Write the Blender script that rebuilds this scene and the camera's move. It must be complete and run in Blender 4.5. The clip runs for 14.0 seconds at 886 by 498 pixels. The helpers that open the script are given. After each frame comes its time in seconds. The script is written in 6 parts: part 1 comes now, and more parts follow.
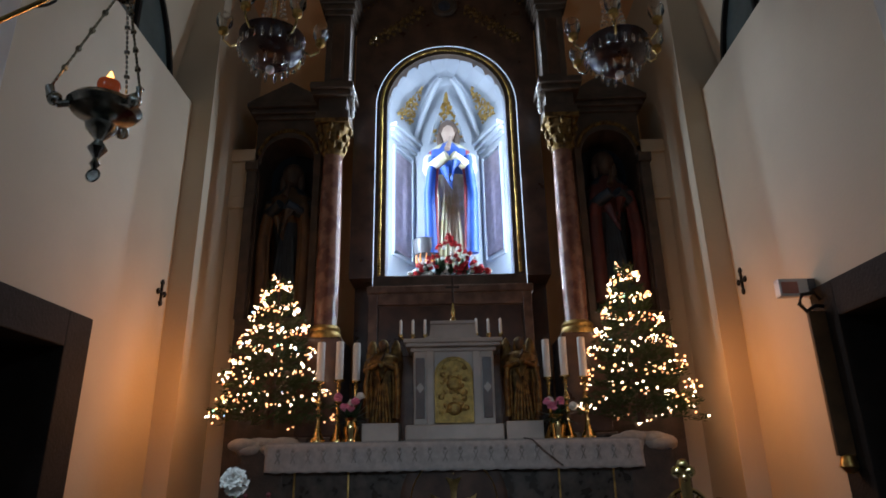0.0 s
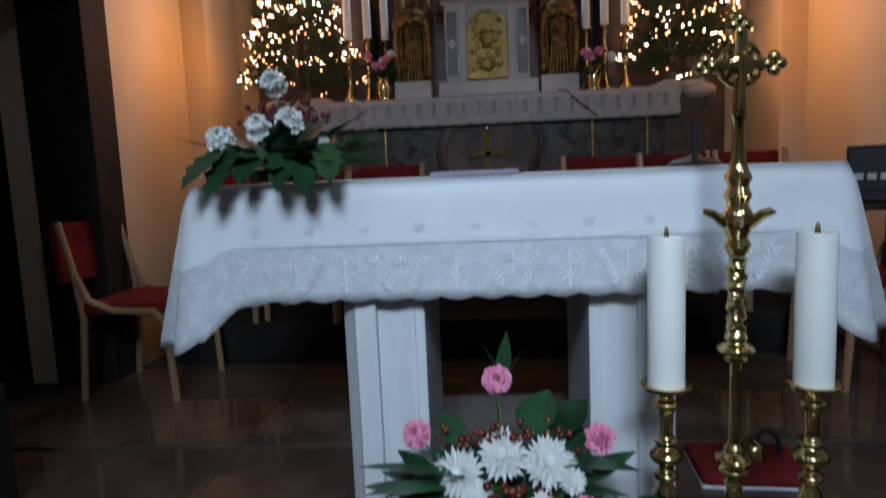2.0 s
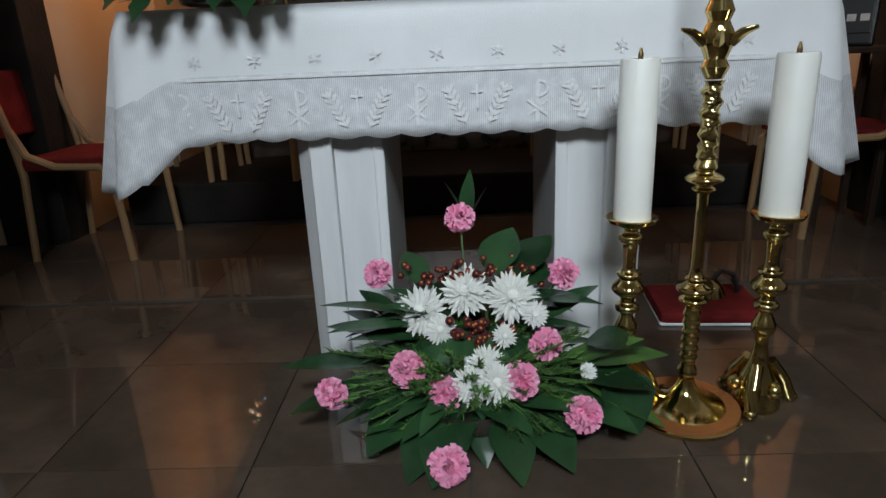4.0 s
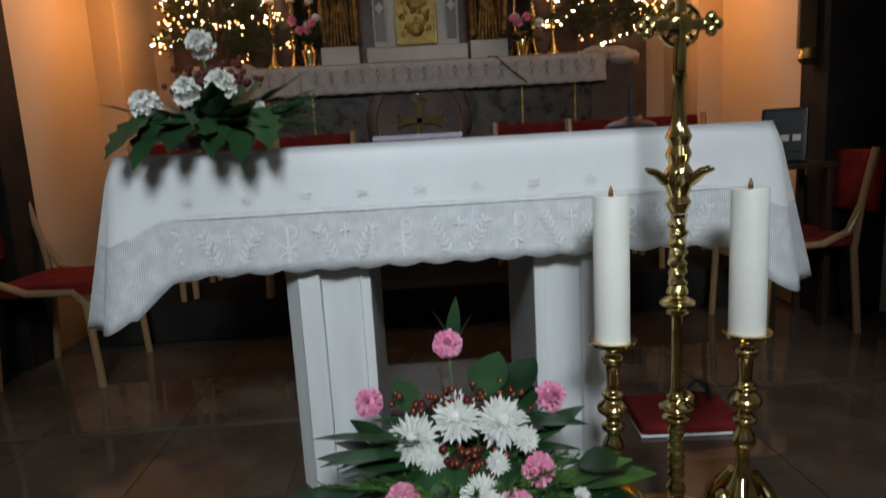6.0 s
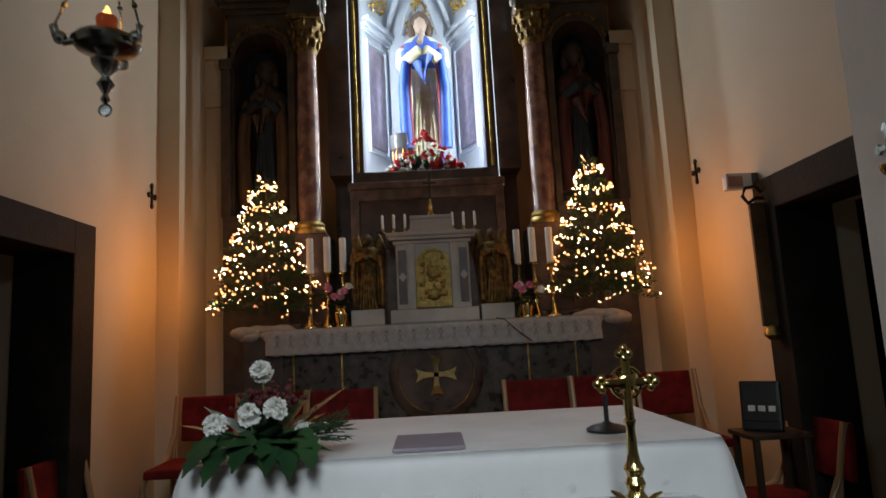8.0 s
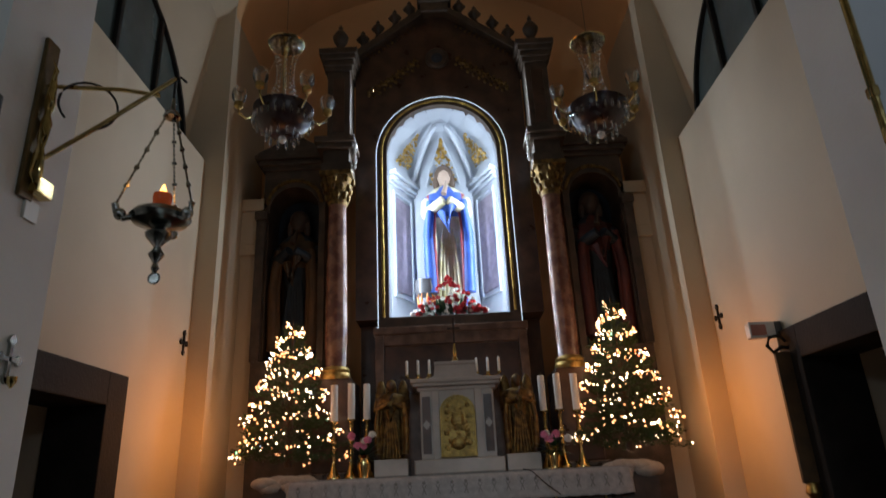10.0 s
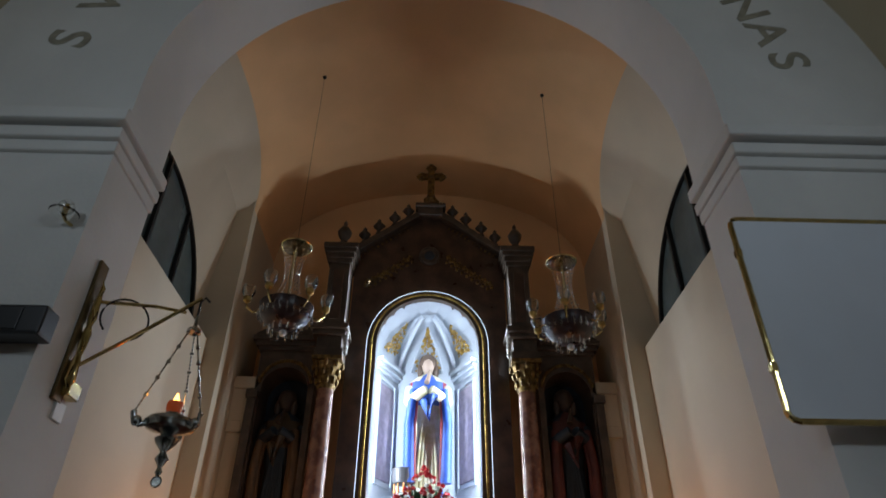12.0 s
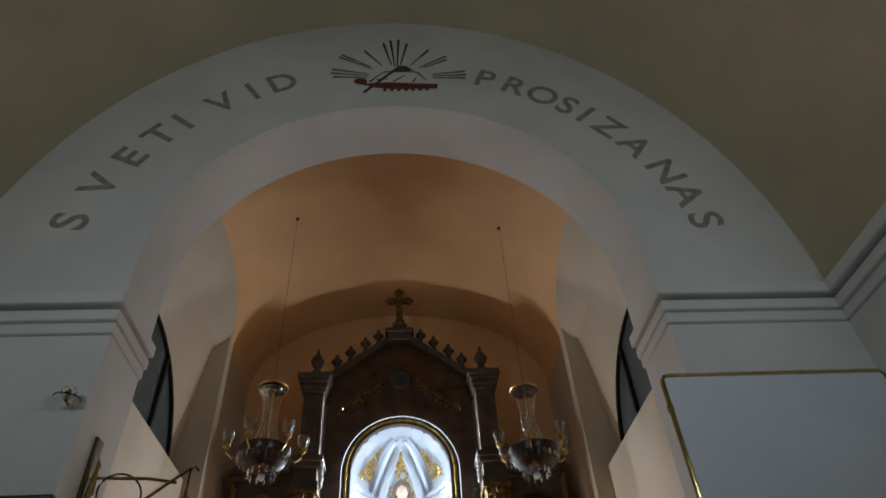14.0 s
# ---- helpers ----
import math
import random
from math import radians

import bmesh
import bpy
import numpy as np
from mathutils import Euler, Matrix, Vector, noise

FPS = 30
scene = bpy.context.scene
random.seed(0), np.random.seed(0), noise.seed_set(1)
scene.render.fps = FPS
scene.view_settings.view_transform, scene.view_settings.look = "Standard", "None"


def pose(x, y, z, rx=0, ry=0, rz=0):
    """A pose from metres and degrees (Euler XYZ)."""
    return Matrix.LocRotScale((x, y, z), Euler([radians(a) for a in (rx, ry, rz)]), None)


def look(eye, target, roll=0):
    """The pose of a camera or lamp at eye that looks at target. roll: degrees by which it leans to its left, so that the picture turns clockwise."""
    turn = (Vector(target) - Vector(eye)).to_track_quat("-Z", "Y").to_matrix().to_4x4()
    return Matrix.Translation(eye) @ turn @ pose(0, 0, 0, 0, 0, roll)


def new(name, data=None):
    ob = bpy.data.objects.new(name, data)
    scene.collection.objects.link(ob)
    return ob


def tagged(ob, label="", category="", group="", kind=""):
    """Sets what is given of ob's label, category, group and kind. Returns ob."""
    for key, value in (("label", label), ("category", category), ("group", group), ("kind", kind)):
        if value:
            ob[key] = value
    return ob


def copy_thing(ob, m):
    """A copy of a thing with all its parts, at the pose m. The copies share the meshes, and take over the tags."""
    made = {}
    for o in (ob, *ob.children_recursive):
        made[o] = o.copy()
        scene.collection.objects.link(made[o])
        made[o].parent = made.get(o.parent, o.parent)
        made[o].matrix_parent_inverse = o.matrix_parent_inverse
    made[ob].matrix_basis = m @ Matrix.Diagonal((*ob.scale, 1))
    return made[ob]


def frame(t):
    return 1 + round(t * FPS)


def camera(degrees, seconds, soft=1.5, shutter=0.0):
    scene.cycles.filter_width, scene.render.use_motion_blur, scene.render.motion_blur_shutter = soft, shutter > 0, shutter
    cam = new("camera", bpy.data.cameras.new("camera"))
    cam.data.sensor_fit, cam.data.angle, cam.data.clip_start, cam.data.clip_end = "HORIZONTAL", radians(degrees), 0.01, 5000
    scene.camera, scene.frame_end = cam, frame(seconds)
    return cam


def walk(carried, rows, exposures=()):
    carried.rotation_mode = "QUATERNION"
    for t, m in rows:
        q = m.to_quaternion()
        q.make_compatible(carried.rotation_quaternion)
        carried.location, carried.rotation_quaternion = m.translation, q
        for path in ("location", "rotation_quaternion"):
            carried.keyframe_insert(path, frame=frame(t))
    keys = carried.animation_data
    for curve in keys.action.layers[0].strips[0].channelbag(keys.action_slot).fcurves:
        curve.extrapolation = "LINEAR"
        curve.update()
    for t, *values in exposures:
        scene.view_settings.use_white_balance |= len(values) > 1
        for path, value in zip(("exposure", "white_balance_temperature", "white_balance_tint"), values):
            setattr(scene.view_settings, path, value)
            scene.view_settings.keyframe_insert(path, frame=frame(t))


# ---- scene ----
cam = camera(70.0, 14.0, shutter=0.5)
PATH = [
    (0, (0.024, 1.251, 1.329), (-0.005, 3.139, 1.987), -1.0),
    (0.5, (-0.001, 1.279, 1.312), (-0.082, 3.199, 1.863), -1.0),
    (1, (0.019, 1.309, 1.208), (-0.098, 3.283, 1.512), -1.3),
    (1.5, (0.012, 1.332, 1.111), (-0.13, 3.327, 1.095), -2.1),
    (2, (-0.012, 1.348, 1.027), (-0.159, 3.329, 0.788), -2.4),
    (2.5, (-0.012, 1.38, 0.962), (-0.137, 3.324, 0.508), -2.7),
    (3, (-0.001, 1.403, 0.931), (-0.095, 3.314, 0.348), -2.3),
    (3.2, (0.002, 1.408, 0.918), (-0.092, 3.302, 0.281), -2.5),
    (5.3, (-0.022, 1.405, 0.935), (0.000, 3.328, 0.405), -1.8),
    (5.5, (-0.025, 1.385, 0.944), (0.004, 3.328, 0.472), -1.9),
    (6, (-0.069, 1.366, 1.011), (0.014, 3.336, 0.672), -3.2),
    (6.5, (-0.033, 1.271, 1.071), (0.066, 3.26, 0.893), -3.0),
    (7, (0.035, 1.148, 1.173), (0.076, 3.147, 1.138), -1.7),
    (7.5, (0.021, 1.01, 1.32), (0.067, 3.001, 1.497), -1.0),
    (8, (-0.021, 0.921, 1.388), (0.029, 2.901, 1.667), -3.0),
    (8.2, (-0.048, 0.882, 1.407), (0.009, 2.858, 1.706), -2.7),
    (10.3, (-0.016, 0.771, 1.521), (-0.037, 2.631, 2.256), -2.3),
    (10.5, (0.022, 0.702, 1.546), (-0.009, 2.549, 2.313), -1.0),
    (11, (-0.003, 0.558, 1.542), (-0.02, 2.356, 2.417), -0.7),
    (11.5, (-0.066, 0.41, 1.557), (-0.063, 2.142, 2.556), -1.7),
    (12, (0.021, 0.271, 1.563), (0.057, 1.927, 2.684), 0.5),
    (12.5, (0.048, 0.095, 1.593), (0.113, 1.728, 2.746), -2.3),
    (13, (0.049, -0.055, 1.624), (0.105, 1.488, 2.896), -0.0),
    (13.5, (-0.005, -0.233, 1.628), (0.112, 1.297, 2.911), -4.1),
    (14, (0.014, -0.316, 1.641), (0.15, 1.165, 2.978), -4.1),
]
EXPOSURES = [(0, -0.6, 6200, 10), (0.6, -0.58, 5960, 10), (1.0, -0.48, 5800, 10), (1.5, -0.35, 5775, 10), (2.2, -0.05, 5950, 10), (3, 0.1, 6650, 10), (5.3, 0.1, 7200, 10), (6.5, -0.2, 7241, 10), (7, -0.4, 7259, 10), (8.2, -0.58, 7300, 10), (10.3, -0.5, 6650, 10), (11, -0.45, 6500, 10), (12, -0.3, 6667, 10), (14, -0.08, 7100, 10)]
walk(cam, [(t, look(eye, target, roll)) for t, eye, target, roll in PATH], EXPOSURES)

import itertools
# ---- world and large lights ----
scene.view_settings.exposure = 0.0
world = bpy.data.worlds.new("night")
scene.world = world
world.use_nodes = True
world.node_tree.nodes["Background"].inputs[0].default_value = (0.02, 0.03, 0.05, 1)
world.node_tree.nodes["Background"].inputs[1].default_value = 0.3


def lamp(name, kind, m, energy, color, size=0.1, size_y=0.0, spread=180):
    data = bpy.data.lights.new(name, kind)
    data.energy, data.color = energy, color
    if kind == "AREA":
        data.size = size
        if size_y:
            data.shape, data.size_y = "RECTANGLE", size_y
        data.spread = radians(spread)
    elif kind == "SPOT":
        data.shadow_soft_size, data.spot_size, data.spot_blend = size, radians(spread), 0.6
    else:
        data.shadow_soft_size = size
    ob = new(name, data)
    ob.matrix_world = m
    return ob


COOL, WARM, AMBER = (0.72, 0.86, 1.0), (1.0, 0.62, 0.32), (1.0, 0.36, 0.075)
# unseen cool lights added in the nave, behind the camera, for table and arch wall
lamp("nave_fill", "AREA", look((0.0, -0.80, 3.30), (0.05, 2.95, 0.45)), 18.5, COOL, 1.1, 0.6, 58)
for sx in (-1, 1):
    lamp("nave_wall_lamp", "AREA", look((sx * 2.3, -0.4, 3.6), (-sx * 0.9, 2.7, 4.7)), 13, (0.68, 0.84, 1.0), 0.5, 0.4, 150)
# light strips hidden at both sides of the statue niche; they also light the walls and the vault
NICHE = (0.70, 0.84, 1.0)
for sx in (-1, 1):
    lamp("niche_strip", "AREA", look((sx * 0.475, 6.0, 3.55), (-sx * 0.25, 6.27, 3.55)), 34, NICHE, 0.03, 1.5)
lamp("niche_strip_top", "AREA", look((0, 6.13, 4.70), (0, 6.25, 3.4)), 3, NICHE, 0.5, 0.04)
for sx in (-1, 1):
    lamp("frame_strip", "AREA", look((sx * 0.622, 6.022, 3.75), (sx * 0.822, 5.72, 3.75)), 9.5, NICHE, 0.015, 2.7, 120)
# glow of the light chains on the trees
for sx in (-1, 1):
    lamp("tree_glow", "SPOT", look((sx * 1.40, 5.24, 1.88), (sx * 2.0, 5.20, 1.70)), 18, AMBER, 0.20, spread=165)
    lamp("tree_glow_front", "POINT", pose(sx * 1.22, 5.12, 2.25), 5.0, AMBER, 0.3)


# ---- materials ----
def material(name, color, rough=0.6, metal=0.0, var=0.12, scale=6.0, fine=60.0, bump=0.15, second=None, mixlo=0.4, mixhi=0.65, emit=None, strength=0.0, spec=0.5, stretch=(1, 1, 1), by_object=0.0):
    m = bpy.data.materials.new(name)
    m.use_nodes = True
    nt = m.node_tree
    b = nt.nodes["Principled BSDF"]
    tc = nt.nodes.new("ShaderNodeTexCoord")
    mp = nt.nodes.new("ShaderNodeMapping")
    mp.inputs["Scale"].default_value = stretch
    nt.links.new(tc.outputs["Object"], mp.inputs["Vector"])
    n1 = nt.nodes.new("ShaderNodeTexNoise")
    n1.inputs["Scale"].default_value, n1.inputs["Detail"].default_value = scale, 5
    n2 = nt.nodes.new("ShaderNodeTexNoise")
    n2.inputs["Scale"].default_value, n2.inputs["Detail"].default_value = fine, 3
    nt.links.new(mp.outputs[0], n1.inputs["Vector"])
    nt.links.new(mp.outputs[0], n2.inputs["Vector"])
    ramp = nt.nodes.new("ShaderNodeValToRGB")
    c2 = second or tuple(c * (1 - 2 * var) for c in color)
    ramp.color_ramp.elements[0].position, ramp.color_ramp.elements[1].position = mixlo, mixhi
    ramp.color_ramp.elements[0].color, ramp.color_ramp.elements[1].color = (*c2, 1), (*color, 1)
    nt.links.new(n1.outputs["Fac"], ramp.inputs["Fac"])
    mix = nt.nodes.new("ShaderNodeMix")
    mix.data_type, mix.blend_type = "RGBA", "MULTIPLY"
    mix.inputs[0].default_value = var
    nt.links.new(ramp.outputs["Color"], mix.inputs[6])
    nt.links.new(n2.outputs["Color"], mix.inputs[7])
    out = mix.outputs[2]
    if by_object:
        info = nt.nodes.new("ShaderNodeObjectInfo")
        hsv = nt.nodes.new("ShaderNodeHueSaturation")
        mr = nt.nodes.new("ShaderNodeMapRange")
        mr.inputs[3].default_value, mr.inputs[4].default_value = 1 - by_object, 1 + by_object
        nt.links.new(info.outputs["Random"], mr.inputs[0])
        nt.links.new(mr.outputs[0], hsv.inputs["Value"])
        nt.links.new(out, hsv.inputs["Color"])
        out = hsv.outputs["Color"]
    nt.links.new(out, b.inputs["Base Color"])
    rr = nt.nodes.new("ShaderNodeMapRange")
    rr.inputs[3].default_value, rr.inputs[4].default_value = max(0.02, rough - 0.12 * (rough > 0.1)), min(1, rough + (0.1 if rough > 0.1 else 0.025))
    nt.links.new(n1.outputs["Fac"], rr.inputs[0])
    nt.links.new(rr.outputs[0], b.inputs["Roughness"])
    b.inputs["Metallic"].default_value = metal
    b.inputs["Specular IOR Level"].default_value = spec
    if bump:
        bp = nt.nodes.new("ShaderNodeBump")
        bp.inputs["Strength"].default_value, bp.inputs["Distance"].default_value = bump, 0.01
        nt.links.new(n2.outputs["Fac"], bp.inputs["Height"])
        nt.links.new(bp.outputs[0], b.inputs["Normal"])
    if emit:
        b.inputs["Emission Color"].default_value = (*emit, 1)
        b.inputs["Emission Strength"].default_value = strength
    return m


PLASTER = material("white_plaster", (0.78, 0.76, 0.72), 0.85, var=0.06, scale=1.3, fine=45, bump=0.12)
NAVEVAULT = material("nave_vault_plaster", (0.60, 0.50, 0.34), 0.85, var=0.07, scale=1.1, fine=40, bump=0.12)
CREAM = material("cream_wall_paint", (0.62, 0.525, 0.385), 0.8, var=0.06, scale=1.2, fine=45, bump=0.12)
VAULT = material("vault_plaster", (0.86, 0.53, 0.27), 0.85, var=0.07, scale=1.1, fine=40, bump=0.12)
STONE = material("dark_stone", (0.028, 0.024, 0.021), 0.75, var=0.2, scale=5, fine=70, bump=0.4, spec=0.2)
FLOORTILE = material("polished_stone_floor", (0.125, 0.090, 0.066), 0.02, var=0.25, scale=3.5, fine=30, bump=0.006, second=(0.078, 0.056, 0.042), by_object=0.07)
JOINT = material("floor_joint", (0.05, 0.045, 0.04), 0.8)
CARVED = material("carved_brown_wood", (0.095, 0.065, 0.045), 0.5, var=0.25, scale=8, fine=80, bump=0.35)
REDMARBLE = material("red_brown_marble", (0.095, 0.050, 0.031), 0.32, var=0.2, scale=7, fine=40, bump=0.05, second=(0.045, 0.024, 0.016))
COLMARBLE = material("mottled_marble", (0.24, 0.125, 0.085), 0.24, var=0.2, scale=11, fine=50, bump=0.05, second=(0.13, 0.06, 0.045), mixlo=0.43, mixhi=0.57)
BROWNMARBLE = material("brown_grey_marble", (0.20, 0.13, 0.095), 0.35, var=0.2, scale=9, fine=40, bump=0.05, second=(0.09, 0.055, 0.04))
GREYSTONE = material("grey_marble", (0.50, 0.48, 0.44), 0.4, var=0.12, scale=5, fine=50, bump=0.08)
DARKMARBLE = material("dark_veined_marble", (0.10, 0.08, 0.065), 0.3, var=0.2, scale=13, fine=40, bump=0.05, second=(0.03, 0.025, 0.02))
PANELBLUE = material("niche_plaster", (0.36, 0.40, 0.46), 0.6, var=0.06, scale=3, fine=60, bump=0.08)
LILAC = material("niche_panel_lilac", (0.27, 0.23, 0.30), 0.5, var=0.15, scale=14, fine=60, bump=0.05)
# shaded copy of the old gilding: weak light is put into its colour
DIMGOLD = material("dim_gilding", (0.30, 0.19, 0.06), 0.5, 0.8, var=0.25, scale=25, fine=90, bump=0.3, second=(0.10, 0.06, 0.025))
GOLD = material("old_gilding", (0.66, 0.45, 0.14), 0.35, 0.9, var=0.2, scale=20, fine=90, bump=0.3, second=(0.32, 0.20, 0.06))
BRASS = material("polished_brass", (0.78, 0.60, 0.26), 0.11, 1.0, var=0.12, scale=25, fine=90, bump=0.03)
SILVER = material("tarnished_silver", (0.52, 0.54, 0.50), 0.22, 1.0, var=0.2, scale=30, fine=90, bump=0.06, second=(0.25, 0.26, 0.24))
WAX = material("white_wax", (0.86, 0.85, 0.80), 0.45, var=0.03, scale=5, fine=40, bump=0.03)
CLOTH = material("white_linen", (0.87, 0.88, 0.90), 0.9, var=0.04, scale=4, fine=400, bump=0.25, spec=0.1)
EMBROIDERY = material("white_crochet", (0.92, 0.92, 0.93), 0.9, var=0.04, scale=60, fine=500, bump=0.5, spec=0.1)
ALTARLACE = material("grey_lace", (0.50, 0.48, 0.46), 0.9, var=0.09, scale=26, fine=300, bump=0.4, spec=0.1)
WHITEPAINT = material("white_painted_wood", (0.74, 0.75, 0.76), 0.45, var=0.05, scale=4, fine=50, bump=0.06, stretch=(4, 4, 0.4))
REDCLOTH = material("red_upholstery", (0.20, 0.018, 0.018), 0.9, var=0.2, scale=12, fine=300, bump=0.3, spec=0.15)
BEECH = material("beech_wood", (0.42, 0.26, 0.13), 0.4, var=0.15, scale=6, fine=60, bump=0.06, stretch=(1, 1, 0.15))
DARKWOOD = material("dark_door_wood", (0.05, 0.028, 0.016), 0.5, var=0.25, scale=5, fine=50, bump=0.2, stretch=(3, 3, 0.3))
BLACK = material("black_plastic", (0.015, 0.015, 0.017), 0.35, var=0.05, bump=0.03)
IRON = material("dark_iron", (0.03, 0.028, 0.026), 0.5, 0.6, var=0.2, bump=0.2)
LEAF = material("glossy_dark_leaf", (0.028, 0.085, 0.030), 0.32, var=0.2, scale=9, fine=60, bump=0.1, second=(0.015, 0.05, 0.02), by_object=0.3)
FERN = material("fresh_green_sprigs", (0.10, 0.23, 0.045), 0.6, var=0.2, scale=15, fine=60, bump=0.1, second=(0.04, 0.10, 0.025))
FIR = material("fir_needles", (0.036, 0.085, 0.024), 0.65, var=0.25, scale=7, fine=60, bump=0.1, second=(0.03, 0.05, 0.010))
BARK = material("fir_bark", (0.10, 0.06, 0.035), 0.9, var=0.25, bump=0.4)
PINK = material("pink_petals", (0.88, 0.28, 0.47), 0.7, var=0.12, scale=40, fine=90, bump=0.1, second=(0.84, 0.38, 0.54), spec=0.2)
WHITEPETAL = material("white_petals", (0.88, 0.88, 0.84), 0.7, var=0.05, scale=40, fine=90, bump=0.05, spec=0.2)
YELLOWISH = material("cream_centre", (0.74, 0.70, 0.36), 0.8, var=0.1)
MAROON = material("maroon_petals", (0.13, 0.016, 0.02), 0.7, var=0.2, scale=40)
ORANGE = material("orange_flower_eye", (0.65, 0.22, 0.04), 0.7)
REDPETAL = material("red_petals", (0.62, 0.02, 0.03), 0.6, var=0.15, scale=30)
BLUEROBE = material("blue_painted_robe", (0.022, 0.085, 0.40), 0.5, var=0.15, scale=10, fine=60, bump=0.1)
REDROBE = material("red_painted_robe", (0.26, 0.03, 0.04), 0.5, var=0.15, scale=10)
CREAMROBE = material("cream_painted_robe", (0.56, 0.54, 0.42), 0.5, var=0.1, scale=10, second=(0.40, 0.37, 0.20))
SKIN = material("pale_painted_plaster", (0.33, 0.24, 0.19), 0.5, var=0.05)
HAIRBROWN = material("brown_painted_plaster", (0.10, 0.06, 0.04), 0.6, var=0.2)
# robe colours darkened for the shade of the side niches
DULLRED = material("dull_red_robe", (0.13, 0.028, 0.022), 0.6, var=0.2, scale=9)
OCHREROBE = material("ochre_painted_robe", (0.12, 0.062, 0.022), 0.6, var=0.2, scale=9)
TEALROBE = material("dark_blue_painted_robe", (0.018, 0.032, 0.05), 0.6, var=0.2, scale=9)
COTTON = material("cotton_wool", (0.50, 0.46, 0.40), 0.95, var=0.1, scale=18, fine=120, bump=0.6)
SCREENWHITE = material("projection_screen", (0.74, 0.77, 0.82), 0.7, var=0.03, scale=2, fine=120, bump=0.04)
BRONZEPAINT = material("faded_gold_paint", (0.41, 0.37, 0.28), 0.7, var=0.15, scale=14)
SEPIA = material("sepia_paint", (0.13, 0.085, 0.05), 0.8, var=0.2, scale=25)
OXBLOOD = material("oxblood_paint", (0.25, 0.05, 0.03), 0.8, var=0.2, scale=25)
PAGES = material("lilac_book_cover", (0.30, 0.26, 0.32), 0.6, var=0.08, scale=12)
GREYBOX = material("grey_plastic", (0.09, 0.09, 0.10), 0.35, var=0.08)
BULB = material("warm_bulb", (0.9, 0.7, 0.4), 0.4, bump=0, emit=(1.0, 0.42, 0.17), strength=6)
BULBHOT = material("bright_bulb", (0.95, 0.85, 0.6), 0.4, bump=0, emit=(1.0, 0.70, 0.46), strength=16)
BULBBLUE = material("blue_bulb", (0.4, 0.6, 0.9), 0.4, bump=0, emit=(0.35, 0.6, 1.0), strength=9)
BULBRED = material("red_bulb", (0.9, 0.2, 0.1), 0.4, bump=0, emit=(1.0, 0.16, 0.05), strength=9)
BULBGREEN = material("green_bulb", (0.2, 0.8, 0.5), 0.4, bump=0, emit=(0.3, 0.9, 0.5), strength=4)
LED = material("white_led_strip", (0.9, 0.95, 1.0), 0.5, bump=0, emit=(0.62, 0.80, 1.0), strength=1.6)
FLAME = material("oil_flame", (1.0, 0.5, 0.2), 0.5, bump=0, emit=(1.0, 0.42, 0.10), strength=8)
REDGLASS = material("red_lamp_glass", (0.38, 0.07, 0.03), 0.12, bump=0, emit=(1.0, 0.16, 0.03), strength=0.12)
FROST = material("frosted_bulb", (0.85, 0.83, 0.80), 0.3, bump=0)


def glassy(name, color, rough=0.03, ior=1.45):
    m = bpy.data.materials.new(name)
    m.use_nodes = True
    b = m.node_tree.nodes["Principled BSDF"]
    b.inputs["Base Color"].default_value = (*color, 1)
    b.inputs["Roughness"].default_value, b.inputs["IOR"].default_value = rough, ior
    b.inputs["Transmission Weight"].default_value = 1.0
    return m


def lace_material():
    """White crochet: fine upright threads with darker gaps between them."""
    m = material("white_lace", (0.86, 0.87, 0.89), 0.9, var=0.08, scale=30, fine=400, bump=0.3, spec=0.1)
    nt = m.node_tree
    b = nt.nodes["Principled BSDF"]
    src = b.inputs["Base Color"].links[0].from_socket
    tc = nt.nodes.new("ShaderNodeTexCoord")
    wv = nt.nodes.new("ShaderNodeTexWave")
    wv.wave_type, wv.bands_direction = "BANDS", "X"
    wv.inputs["Scale"].default_value, wv.inputs["Distortion"].default_value = 62, 0.7
    nt.links.new(tc.outputs["Object"], wv.inputs["Vector"])
    rp = nt.nodes.new("ShaderNodeValToRGB")
    rp.color_ramp.elements[0].position, rp.color_ramp.elements[1].position = 0.25, 0.6
    rp.color_ramp.elements[0].color, rp.color_ramp.elements[1].color = (0.74, 0.74, 0.76, 1), (1, 1, 1, 1)
    nt.links.new(wv.outputs["Color"], rp.inputs["Fac"])
    mx = nt.nodes.new("ShaderNodeMix")
    mx.data_type, mx.blend_type = "RGBA", "MULTIPLY"
    mx.inputs[0].default_value = 1.0
    nt.links.new(src, mx.inputs[6])
    nt.links.new(rp.outputs["Color"], mx.inputs[7])
    nt.links.new(mx.outputs[2], b.inputs["Base Color"])
    return m


LACE = lace_material()
CRYSTAL = glassy("cut_glass", (0.97, 0.97, 0.95))
DARKPANE = material("night_window_glass", (0.12, 0.15, 0.145), 0.25, var=0.15, scale=2, fine=20, bump=0.02)


# ---- building helpers ----
def thing(name, m=None, label="", category="", group="", kind=""):
    ob = new(name)
    ob.matrix_world = m or Matrix()
    return tagged(ob, label, category, group, kind)


def mesh_of(bm, name, mats, smooth=None):
    if smooth is not None:
        for f in bm.faces:
            f.smooth = True
    me = bpy.data.meshes.new(name)
    bm.normal_update()
    bm.to_mesh(me)
    bm.free()
    for m in mats if isinstance(mats, (list, tuple)) else [mats]:
        me.materials.append(m)
    if smooth is not None and smooth < 180:
        me.set_sharp_from_angle(angle=radians(smooth))
    return me


